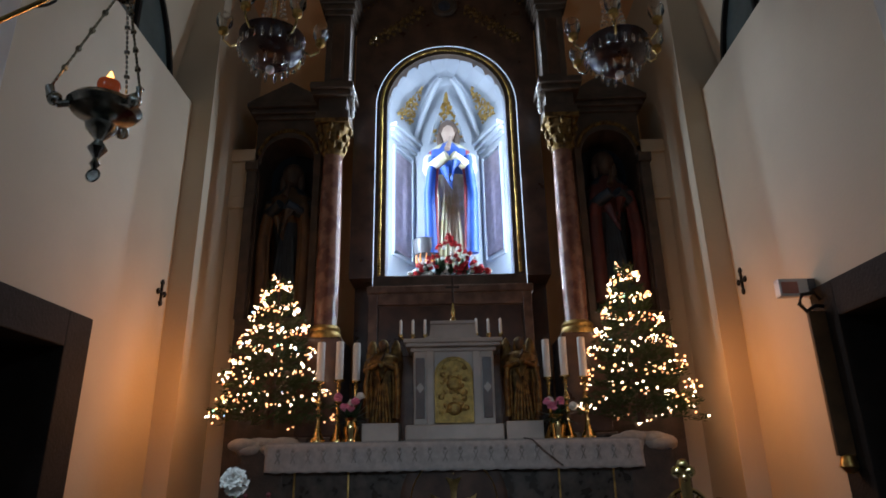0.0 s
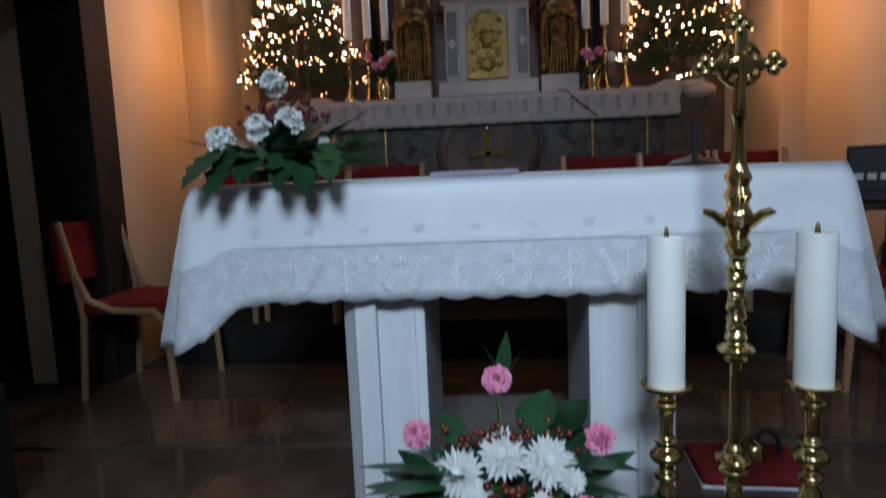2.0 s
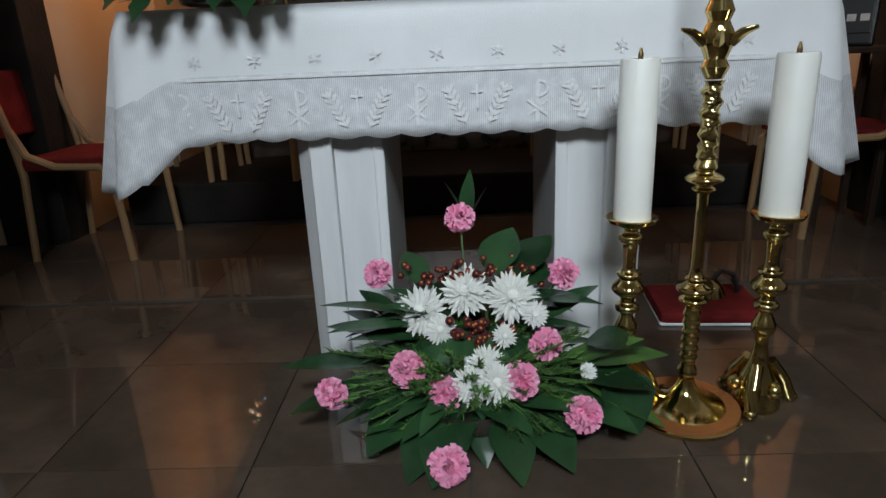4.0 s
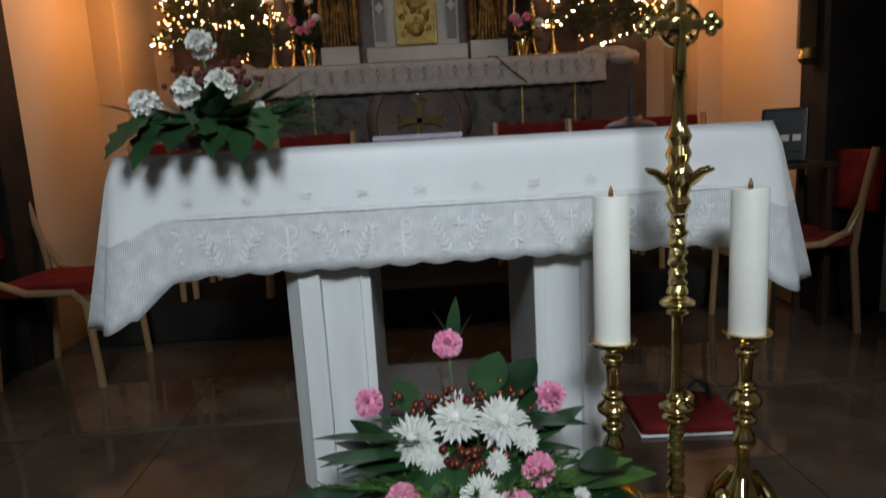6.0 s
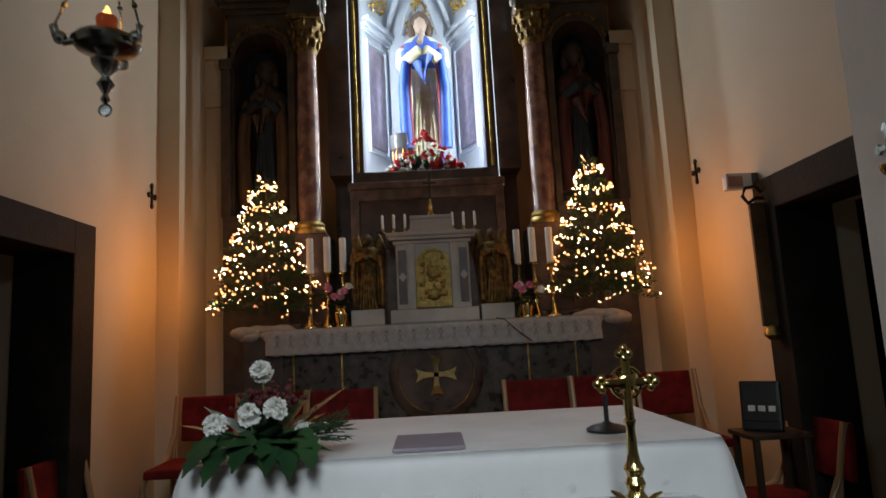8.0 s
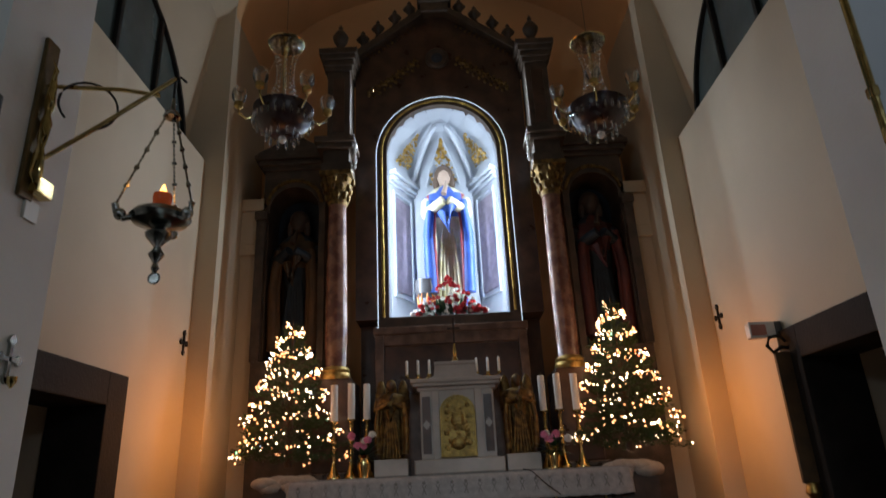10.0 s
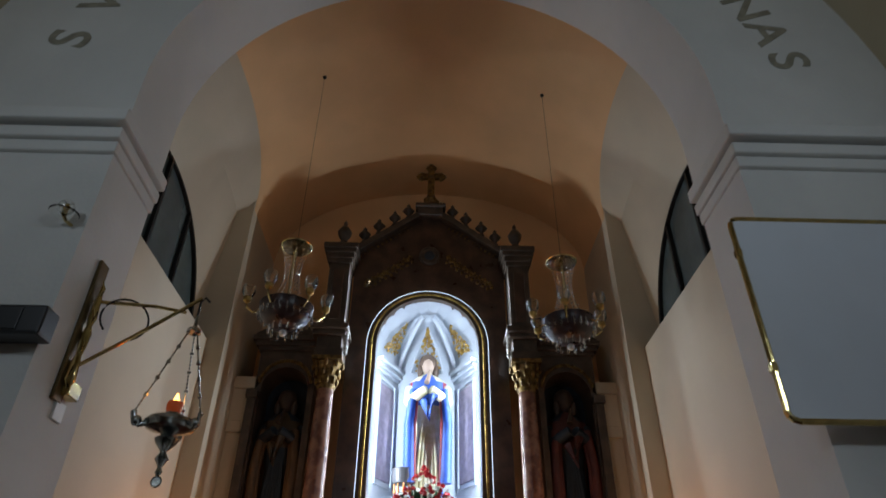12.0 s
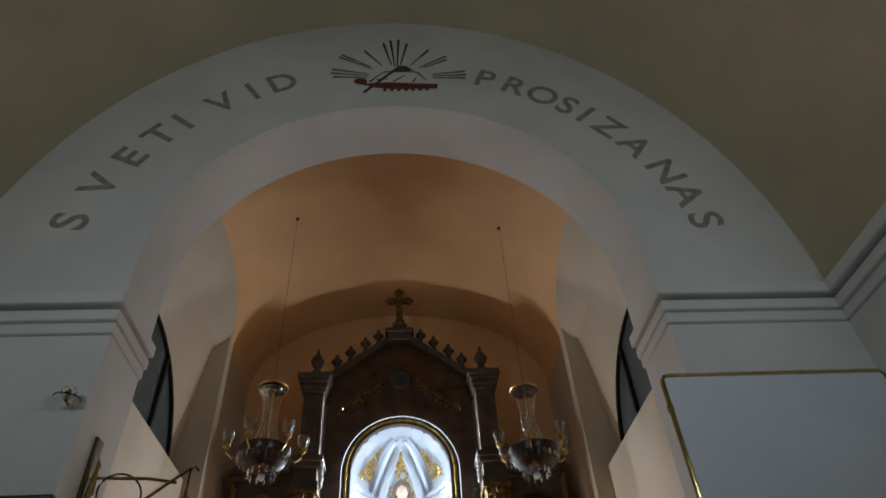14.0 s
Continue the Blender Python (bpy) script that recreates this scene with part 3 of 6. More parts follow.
for i in range(130):
    u = random.uniform(0, 1)
    ball(bm, (random.uniform(-0.15, 0.15) * (1 - u), 6.49 - 0.12 * u, 4.22 + 0.44 * u), random.uniform(0.008, 0.017), 0, 6, 4)
part("gilt_tracery", bm, GOLD, niche, "gilded tracery field")["kind"] = "stuff"
bm = shape()
for s in (-1, 1):
    tube(bm, [(s * 0.165, 6.49, 4.2), (s * 0.12, 6.46, 4.38), (0.0, 6.37, 4.68)], 0.012, 6)
part("lancet_frame", bm, PANELBLUE, niche)
for z0, z1, x, y, d in ((2.766, 2.86, 0.41, 6.36, 0), ):
    bm = shape()
    box(bm, -0.33, 0.33, 6.40, 6.53, 2.766, 2.93, 0.01)
    part("plinth", bm, GREYSTONE, niche, "pale stone plinth")

for s in (-1, 1):
    mm = turn_side(s)
    col = part("column", lathe(shape(), [(0.105, 2.26), (0.105, 2.285), (0.09, 2.30), (0.10, 2.325), (0.088, 2.35), (0.092, 2.6), (0.088, 3.2), (0.078, 3.76)], s * 0.935, 5.88, 0, 24), COLMARBLE, ret, "mottled reddish marble column", smooth=40)
    part("column_base", lathe(shape(), [(0.12, 2.24), (0.125, 2.262), (0.118, 2.29), (0.11, 2.30), (0.116, 2.32), (0.1, 2.345)], s * 0.935, 5.88, 0, 24), GOLD, col, "gilded column base", smooth=40)
    bm = shape()
    lathe(bm, [(0.08, 3.75), (0.09, 3.77), (0.085, 3.80), (0.10, 3.92), (0.135, 4.0)], s * 0.935, 5.88, 0, 20)
    for ring, (z, r, cnt) in enumerate(((3.83, 0.095, 9), (3.91, 0.112, 9), (3.985, 0.135, 8))):
        for i in range(cnt):
            a = 2 * math.pi * (i + 0.5 * ring) / cnt
            ball(bm, (s * 0.935 + r * math.cos(a), 5.88 + r * math.sin(a), z), 0.026, 0, 6, 5, 0.8, 0.8, 1.5)
    box(bm, s * 0.935 - 0.14, s * 0.935 + 0.14, 5.74, 6.02, 4.01, 4.05, 0.006)
    part("capital", bm, DIMGOLD, col, "gilded leafy capital", smooth=50)
    bm = shape()
    box(bm, 0.80, 1.07, 5.76, 6.1, 4.05, 4.13, 0.006, m=mm)
    box(bm, 0.82, 1.05, 5.78, 6.1, 4.13, 4.26, 0.004, m=mm)
    box(bm, 0.78, 1.10, 5.73, 6.1, 4.26, 4.31, 0.012, m=mm)
    box(bm, 0.76, 1.12, 5.70, 6.1, 4.31, 4.37, 0.012, m=mm)
    part("entablature", bm, CARVED, ret)
    bm = shape()
    for k in range(5):
        ball(bm, (s * 0.775, 5.80, 4.10 + 0.05 * k), 0.03 + 0.004 * math.sin(k * 2), 0, 8, 5, 0.7, 1, 1)
    part("scroll", bm, GREYSTONE, ret, "pale carved scroll beside the entablature")
    bm = shape()
    box(bm, 0.82, 1.03, 5.83, 6.1, 4.37, 5.13, 0.008, m=mm)
    part("upper_pilaster", bm, CARVED, ret)
    part("pilaster_inlay", box(shape(), 0.87, 0.98, 5.822, 5.84, 4.47, 5.04, 0.006, m=mm), REDMARBLE, ret)
    bm = shape()
    for dz, pr in ((5.12, 0.02), (5.17, 0.035), (5.23, 0.055), (5.28, 0.075)):
        box(bm, 0.82 - pr, 1.03 + pr, 5.83 - pr, 6.1, dz, dz + 0.06, 0.008, m=mm)
    part("pilaster_cornice", bm, CARVED, ret)
    part("finial", lathe(shape(), [(0.065, 5.335), (0.06, 5.41), (0.03, 5.45), (0.065, 5.51), (0.078, 5.56), (0.045, 5.62), (0.015, 5.65), (0.024, 5.675), (0.003, 5.72)], s * 0.925, 5.90, 0, 14), CARVED, ret, smooth=50)
    part("pedestal", box(shape(), 0.79, 1.09, 5.72, 6.2, 1.55, 2.24, 0.012, m=mm), REDMARBLE, ret, "marble pedestal of the column")
    part("pedestal_foot", box(shape(), 0.76, 1.12, 5.69, 6.2, PLAT + STEP, 1.55, 0.012, m=mm), DARKMARBLE, ret)
    # side wing with its own niche and small gable
    wing = part("side_wing", band(shape(), [(1.36 + x, z) for x, z in [(-0.225, 2.45), (-0.225, 3.0)] + arc(0, 3.83, 0.225, 0.225, -90, 90, 16) + [(0.225, 3.0), (0.225, 2.45)]],
                                  [(1.08, 2.45), (1.08, 3.0)] + [(1.36 + 0.28 * max(-1, min(1, 1.45 * math.sin(radians(a)))), 3.83 + 0.42 * min(1, 1.45 * math.cos(radians(a)))) for a in np.linspace(-90, 90, 17)] + [(1.64, 3.0), (1.64, 2.45)], 6.06, 6.5, 0, mm), CARVED, ret, "carved side wing of the altarpiece")
    # near-black board: the shade deep in the niche is in its colour
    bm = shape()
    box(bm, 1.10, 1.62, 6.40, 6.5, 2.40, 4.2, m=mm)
    part("niche_back", bm, TEALROBE, wing, "back of the side niche, shade put in as dark colour")
    part("wing_base", box(shape(), 1.06, 1.66, 5.98, 6.5, PLAT + STEP, 2.45, 0.01, m=mm), CARVED, wing)
    bm = shape()
    for dz, pr in ((4.22, 0.02), (4.26, 0.05), (4.31, 0.08)):
        box(bm, 1.09 - pr * 0.3, 1.64 + pr, 6.05 - pr, 6.5, dz, dz + 0.05, 0.008, m=mm)
    part("wing_cornice", bm, CARVED, wing)
    part("wing_gable", prism(shape(), [(1.07, 4.36), (1.70, 4.36), (1.70, 4.39), (1.36, 4.57), (1.07, 4.40)], 6.0, 6.3, 0, mm), CARVED, wing)
    bm = shape()
    for i in range(26):
        a = -80 + 160 * i / 25
        ball(bm, (s * (1.36 + 0.25 * math.sin(radians(a))), 6.055, 3.86 + 0.26 * math.cos(radians(a))), 0.02, 0, 6, 4)
    part("wing_carving", bm, DIMGOLD, wing, "dimmed gilt carving over the side niche")
    bm = shape()
    box(bm, 1.60, 1.68, 6.0, 6.1, 2.45, 3.72, 0.008, m=mm)
    box(bm, 1.585, 1.695, 5.985, 6.1, 3.72, 3.80, 0.01, m=mm)
    part("wing_pilaster", bm, CARVED, wing)
    # gilt spandrel frieze: leaf scrolls in a slanting band
    bm = shape()
    for k in range(9):
        u = (k + 0.5) / 9
        x, z = 0.18 + 0.49 * u, 5.34 - 0.36 * u - 0.05 * u * (1 - u)
        for dx, dz, r in ((0, 0.03, 0.026), (0.022, -0.012, 0.022), (-0.02, -0.03, 0.02), (0.012, 0.055, 0.014), (0.03, 0.02, 0.013)):
            ball(bm, (s * (x + dx), 6.035, z + dz), r * random.uniform(0.85, 1.15), 0, 7, 5, 1, 0.8, 1)
    part("spandrel_frieze", bm, DIMGOLD, ret, "dimmed gilt leaf frieze in the spandrel")["kind"] = "stuff"
    bm = shape()
    for k in range(13):
        u = (k + 0.5) / 13
        x, z = 0.20 + 0.58 * u, 5.84 - 0.43 * u
        for dx, dz, r in ((0, 0, 0.022), (0.016, -0.045, 0.017), (-0.012, -0.08, 0.014)):
            ball(bm, (s * (x + dx), 6.035, z + dz), r * random.uniform(0.85, 1.15), 0, 6, 4, 1, 0.8, 1)
    part("rake_carving", bm, DIMGOLD, ret, "carved leaf band under the gable edge")["kind"] = "stuff"
    band_in = [(s * x, z) for x, z in ((0.12, 5.85), (0.80, 5.35))]
    part("rake_moulding", band(shape(), band_in, [(s * 0.12, 5.93), (s * 0.84, 5.41)], 5.95, 6.2), CARVED, ret)
    for x, z in ((0.25, 5.90), (0.40, 5.80), (0.57, 5.68), (0.72, 5.56)):
        bm = shape()
        lathe(bm, [(0.03, -0.05), (0.016, -0.015), (0.046, 0.02), (0.060, 0.05), (0.036, 0.09), (0.014, 0.108), (0.02, 0.125), (0.003, 0.15)], s * x, 6.0, z, 10, lobes=4, depth=0.16)
        part("crocket", bm, CARVED, ret, "carved leafy crocket on the gable", smooth=60)
bm = shape()
box(bm, -0.14, 0.14, 5.93, 6.25, 5.86, 5.99, 0.012)
box(bm, -0.17, 0.17, 5.90, 6.25, 5.96, 6.005, 0.012)
part("gable_block", bm, CARVED, ret)
bm = shape()
lathe(bm, [(0.13, 6.005), (0.11, 6.04), (0.075, 6.08), (0.09, 6.12), (0.055, 6.17), (0.03, 6.24)], 0, 6.03, 0, 16, lobes=5, depth=0.12)
for s in (-1, 1):
    tube(bm, [(s * 0.08, 6.0, 6.02), (s * 0.12, 6.0, 6.07), (s * 0.15, 6.0, 6.05), (s * 0.15, 6.0, 6.01)], 0.018, 8)
box(bm, -0.04, 0.04, 6.0, 6.06, 6.22, 6.60, 0.01)
box(bm, -0.11, 0.11, 6.003, 6.057, 6.455, 6.53, 0.01)
for x, z in ((-0.115, 6.492), (0.115, 6.492), (0, 6.625)):
    for dx, dz in ((0.026, 0), (-0.026, 0), (0, 0.026), (0, -0.026)):
        ball(bm, (x + dx, 6.03, z + dz), 0.038, 0, 8, 6, 1, 0.6, 1)
ball(bm, (0, 6.0, 6.492), 0.05, 0, 12, 8, 1, 0.5, 1)
part("gable_cross", bm, DIMGOLD, ret, "carved dimmed gilt cross on top of the gable", smooth=45)
med = part("medallion", lathe(shape(), [(0.115, 0), (0.118, 0.02), (0.10, 0.035), (0.09, 0.02), (0.001, 0.018)], seg=28, m=Matrix.Translation((0, 6.035, 5.36)) @ pose(0, 0, 0, 90, 0, 0)), CARVED, ret, smooth=40)
part("boss", ball(shape(), (0, 6.02, 5.36), 0.06, 0, 12, 8, 1, 0.35, 1), TEALROBE, med, "dark relief boss")
bm = shape()
box(bm, -0.635, 0.635, 5.90, 6.3, 2.60, 2.665, 0.012)
box(bm, -0.62, 0.62, 5.93, 6.3, 1.5, 2.60, 0.008)
part("base_panel", bm, BROWNMARBLE, ret, "brown marble base below the niche")
for x0, x1, z0, z1 in ((-0.62, -0.55, 2.15, 2.60), (0.55, 0.62, 2.15, 2.60), (-0.55, 0.55, 2.51, 2.60)):
    part("base_stile", box(shape(), x0, x1, 5.905, 5.932, z0, z1, 0.006), BROWNMARBLE, ret)
part("base_inlay", box(shape(), -0.54, 0.54, 5.918, 5.935, 2.12, 2.50, 0.005), REDMARBLE, ret)
part("back_board", box(shape(), -0.79, 0.79, 6.3, 6.56, PLAT + STEP, 2.766), REDMARBLE, ret)


# ---- statues: plain robed forms ----
def robed(name, x, y, z0, h, width, mats, label, lean=0.0):
    t = bmesh.new()
    seg, prof = 40, ((0.30, 0), (0.31, 0.05), (0.30, 0.25), (0.30, 0.45), (0.36, 0.60), (0.42, 0.70), (0.40, 0.78), (0.24, 0.83), (0.10, 0.855), (0.085, 0.875))
    rows = []
    for r, u in prof:
        row = []
        for i in range(seg):
            a = 2 * math.pi * i / seg
            fold = 1 + (0.07 if u < 0.8 else 0) * math.sin(9 * a + 5 * u) * (1.2 - u)
            row.append(t.verts.new((x + lean * u * u + r * width * fold * math.cos(a), y + 0.62 * r * width * fold * math.sin(a), z0 + u * h)))
        rows.append(row)
    for k, (a, b) in enumerate(zip(rows, rows[1:])):
        for i in range(seg):
            f = t.faces.new((a[i], a[(i + 1) % seg], b[(i + 1) % seg], b[i]))
            f.smooth = True
            ang = (360 * (i + 0.5) / seg + 90) % 360
            d = min(abs(ang - 0), 360 - ang)
            f.material_index = (1 if k < 4 else 0) if d < 56 else (2 if d < 72 else 0)
            if k >= 6:
                f.material_index = 1 if d > 25 else 0
    t.faces.new(rows[0][::-1]).material_index = 1
    bm = shape()
    join(bm, t, None)
    hx = x + lean
    ball(bm, (hx, y - 0.01, z0 + 0.925 * h), 0.062 * h, 3, 14, 10, 0.82, 0.9, 1.15)
    ball(bm, (hx, y + 0.012, z0 + 0.945 * h), 0.074 * h, 4, 14, 10, 0.92, 0.9, 1.08)
    for s in (-1, 1):
        ball(bm, (hx + s * 0.055 * h, y - 0.005, z0 + 0.885 * h), 0.032 * h, 4, 10, 8, 0.75, 0.9, 1.9)
        tube(bm, [(x + s * 0.36 * width, y, z0 + 0.73 * h), (x + s * 0.40 * width, y - 0.08 * h, z0 + 0.62 * h), (x + s * 0.05 * width, y - 0.17 * h, z0 + 0.68 * h)], 0.05 * h, 10, 1, 0.032 * h)
    # cloak folds that hang down in front and at the side
    for k, (dx, mat) in enumerate(((-0.34, 0), (-0.25, 2), (0.27, 2), (0.36, 0))):
        tube(bm, [(x + dx * width * 0.9, y - 0.1 * h, z0 + 0.70 * h), (x + dx * width * 1.1, y - 0.12 * h, z0 + 0.45 * h), (x + dx * width * 1.02, y - 0.10 * h, z0 + 0.06 * h)], 0.030 * h if mat == 0 else 0.012 * h, 8, mat, 0.04 * h if mat == 0 else 0.015 * h)
    tube(bm, [(x - 0.1 * width, y - 0.15 * h, z0 + 0.60 * h), (x, y - 0.18 * h, z0 + 0.47 * h), (x + 0.12 * width, y - 0.16 * h, z0 + 0.64 * h)], 0.03 * h, 8, 0)
    for k in range(6):
        dx = -0.17 + 0.068 * k
        tube(bm, [(x + dx * width * 0.6, y - 0.15 * width, z0 + 0.52 * h), (x + dx * width, y - 0.20 * width, z0 + 0.25 * h), (x + dx * width * 1.25, y - 0.21 * width, z0 + 0.02 * h)], 0.014 * h, 8, 1, 0.022 * h)
    tube(bm, [(hx - 0.01, y - 0.14 * h, z0 + 0.74 * h), (hx + 0.012, y - 0.12 * h, z0 + 0.80 * h), (hx + 0.016, y - 0.10 * h, z0 + 0.85 * h)], 0.020 * h, 8, 3, 0.008 * h)
    if name == "angel_statue":
        for s in (-1, 1):
            ball(bm, (x + s * 0.30 * width, y + 0.07, z0 + 0.74 * h), 0.2 * h, 0, 12, 8, 0.42, 0.25, 1.5)
    ob = part(name, bm, mats, None, "", None, 60)
    return tagged(ob, label, "statue")


robed("statue", 0.02, 6.335, 2.93, 1.38, 0.47, [BLUEROBE, CREAMROBE, REDROBE, SKIN, HAIRBROWN], "painted robed statue standing in the lit niche", -0.01)
# side statues: niche shade is held in dark robe and face colours
robed("statue", -1.36, 6.27, 2.47, 1.40, 0.46, [OCHREROBE, TEALROBE, OCHREROBE, HAIRBROWN, HAIRBROWN], "robed statue in the side niche, ochre and blue darkened for shade")
robed("statue", 1.36, 6.27, 2.47, 1.45, 0.46, [DULLRED, TEALROBE, DULLRED, HAIRBROWN, HAIRBROWN], "robed statue in the side niche, red and blue darkened for shade")
for s in (-1, 1):
    ob = robed("angel_statue", s * 0.47, 5.62, 1.62, 0.56, 0.28, [DIMGOLD, DIMGOLD, DIMGOLD, OCHREROBE, DIMGOLD], "small gilded kneeling statue on a pale block")
    blk = part("statue_block", box(shape(), s * 0.47 - 0.12, s * 0.47 + 0.12, 5.50, 5.75, 1.505, 1.62, 0.008), GREYSTONE)
    tagged(blk, "pale marble block under a gilded statue", "block", "statue blocks")
pot = thing("cauldron", Matrix.Translation((-0.20, 6.22, 2.93)), "small grey cauldron over painted flames beside the statue", "cauldron")
part("pot", lathe(shape(), [(0.03, 0.06), (0.085, 0.08), (0.10, 0.13), (0.095, 0.19), (0.105, 0.205), (0.09, 0.2), (0.085, 0.12), (0.02, 0.09)], seg=20), GREYBOX, pot, smooth=40)
bm = shape()
for i in range(9):
    a = 2 * math.pi * i / 9
    tube(bm, [(0.07 * math.cos(a), 0.07 * math.sin(a), 0), (0.08 * math.cos(a), 0.08 * math.sin(a), 0.05), (0.065 * math.cos(a), 0.065 * math.sin(a), 0.09)], 0.014, 6, 0, 0.002)
part("flames", bm, material("painted_flames", (0.75, 0.25, 0.05), 0.5), pot, "orange painted flames")


# ---- flowers ----
def leaf_shape(bm, base, tip, width, sag=0.0, mat=0, seg=5, fold=0.15):
    base, tip = Vector(base), Vector(tip)
    d = tip - base
    side = d.cross(Vector((0, 0, 1)))
    side = side.normalized() if side.length > 1e-5 else Vector((1, 0, 0))
    up = side.cross(d).normalized()
    t = []
    for i in range(seg + 1):
        u = i / seg
        w = width * math.sin(math.pi * (0.06 + 0.92 * u) ** 0.85) * 0.5
        c = base + d * u - Vector((0, 0, sag * u * u))
        t.append((bm.verts.new(c - side * w + up * w * fold), bm.verts.new(c), bm.verts.new(c + side * w + up * w * fold)))
    for a, b in zip(t, t[1:]):
        for k in (0, 1):
            f = bm.faces.new((a[k], a[k + 1], b[k + 1], b[k]))
            f.material_index, f.smooth = mat, True


def carnation(bm, c, r, mat=0, toward=(0, -0.6, 0.8)):
    """A ball of many frilled petals."""
    d = Vector(toward).normalized()
    q = d.to_track_quat("Z", "Y").to_matrix()
    c = Vector(c)
    ball(bm, c, r * 0.74, mat, 9, 6)
    for ring in range(6):
        cnt = 5 + 3 * ring
        el = radians(84 - ring * 19 + random.uniform(-8, 8))
        for i in range(cnt):
            a = 2 * math.pi * (i + random.random() * 0.6) / cnt
            el += radians(random.uniform(-5, 5))
            v = Vector((math.cos(a) * math.cos(el), math.sin(a) * math.cos(el), math.sin(el)))
            w = Vector((-math.sin(a), math.cos(a), 0))
            rr = r * random.uniform(0.82, 1.14)
            p0, p1 = v * rr * 0.6, v * rr
            fan = 0.34 * rr
            up = v.cross(w) * rr * 0.12
            pts = [p0 - w * fan * 0.25, p0 + w * fan * 0.25, p1 + w * fan + up * random.uniform(-1, 1), p1 * 1.06 + w * fan * 0.3 - up, p1 * 0.97 - w * fan * 0.2 + up, p1 - w * fan - up * random.uniform(-1, 1)]
            try:
                f = bm.faces.new([bm.verts.new(c + q @ p) for p in pts])
                f.material_index = mat
            except ValueError:
                pass


def mum(bm, c, r, mat=0, toward=(0, -0.6, 0.8), eye=1):
    """A chrysanthemum head with narrow petals."""
    d = Vector(toward).normalized()
    q = d.to_track_quat("Z", "Y").to_matrix()
    c = Vector(c)
    for ring in range(6):
        cnt = 9 + 3 * ring
        el = radians(80 - ring * 17)
        for i in range(cnt):
            a = 2 * math.pi * (i + random.random() * 0.5) / cnt
            rr = r * random.uniform(0.8, 1.12) * (0.55 + 0.45 * math.cos(el))
            v = Vector((math.cos(a) * math.cos(el), math.sin(a) * math.cos(el), math.sin(el) * 0.75))
            w = Vector((-math.sin(a), math.cos(a), 0)) * r * 0.085
            p = [v * rr * 0.15 - w * 0.5, v * rr * 0.15 + w * 0.5, v * rr * 0.75 + w, v * rr + Vector((0, 0, r * 0.12)), v * rr * 0.75 - w]
            f = bm.faces.new([bm.verts.new(c + q @ x) for x in p])
            f.material_index = mat
    ball(bm, c + d * r * 0.35, r * 0.2, eye, 8, 5)


def sprig(bm, base, tip, n=22, ln=0.03, mat=0):
    base, tip = Vector(base), Vector(tip)
    d = tip - base
    tube(bm, [base, base + d * 0.5 + Vector((0, 0, 0.01)), tip], 0.0016, 4, mat)
    for i in range(n):
        u = 0.2 + 0.8 * i / n
        p = base + d * u
        v = Vector((random.uniform(-1, 1), random.uniform(-1, 1), random.uniform(-0.3, 1))).normalized() * ln * random.uniform(0.5, 1.2) + d.normalized() * ln * 0.6
        w = v.cross(d).normalized() * 0.0036
        f = bm.faces.new((bm.verts.new(p - w), bm.verts.new(p + w), bm.verts.new(p + v)))
        f.material_index = mat


def leaf_part(parent, base, tip, width, sag=0.0, label="", lobed=False):
    bm = shape()
    leaf_shape(bm, base, tip, width, sag, 0, 9 if lobed else 6, 0.2)
    if lobed:
        bm.verts.ensure_lookup_table()
        for i in range(2, 10, 2):
            a, c, b = bm.verts[3 * i], bm.verts[3 * i + 1], bm.verts[3 * i + 2]
            a.co, b.co = c.co + (a.co - c.co) * 0.68, c.co + (b.co - c.co) * 0.68
    return part("leaf", bm, LEAF, parent, label)


# big arrangement before the altar table
arr = thing("flower_arrangement", Matrix.Translation((0.015, 2.80, 0.004)), "large floor bouquet of pink carnations, white chrysanthemums and green leaves", "flowers")
part("bowl", lathe(shape(), [(0.10, 0.0), (0.15, 0.01), (0.18, 0.10), (0.185, 0.11), (0.17, 0.10), (0.05, 0.09)], seg=24), DARKMARBLE, arr, "dark flower bowl", smooth=40)
part("moss", ball(shape(), (0, 0, 0.14), 0.15, 0, 14, 8, 1.2, 0.8, 0.7), LEAF, arr)
for x, y, z, r in ((-0.02, 0.14, 0.485, 0.034), (-0.23, 0.10, 0.36, 0.034), (0.225, 0.05, 0.36, 0.036), (-0.15, -0.10, 0.195, 0.039), (0.17, -0.06, 0.228, 0.037), (-0.065, -0.14, 0.155, 0.037), (0.105, -0.14, 0.182, 0.040), (-0.33, -0.11, 0.145, 0.035), (0.235, -0.19, 0.122, 0.038), (-0.06, -0.26, 0.05, 0.040)):
    bm = shape()
    carnation(bm, (x, y, z), r, 0, (x * 0.6, -0.75, 0.55))
    c = part("carnation", bm, PINK, arr, "pink carnation")
    part("stem", tube(shape(), [(x * 0.2, y * 0.2, 0.12), (x * 0.8, y * 0.9 + 0.01, z - 0.06), (x, y + 0.01, z - 0.01)], 0.0028, 5), FERN, c)
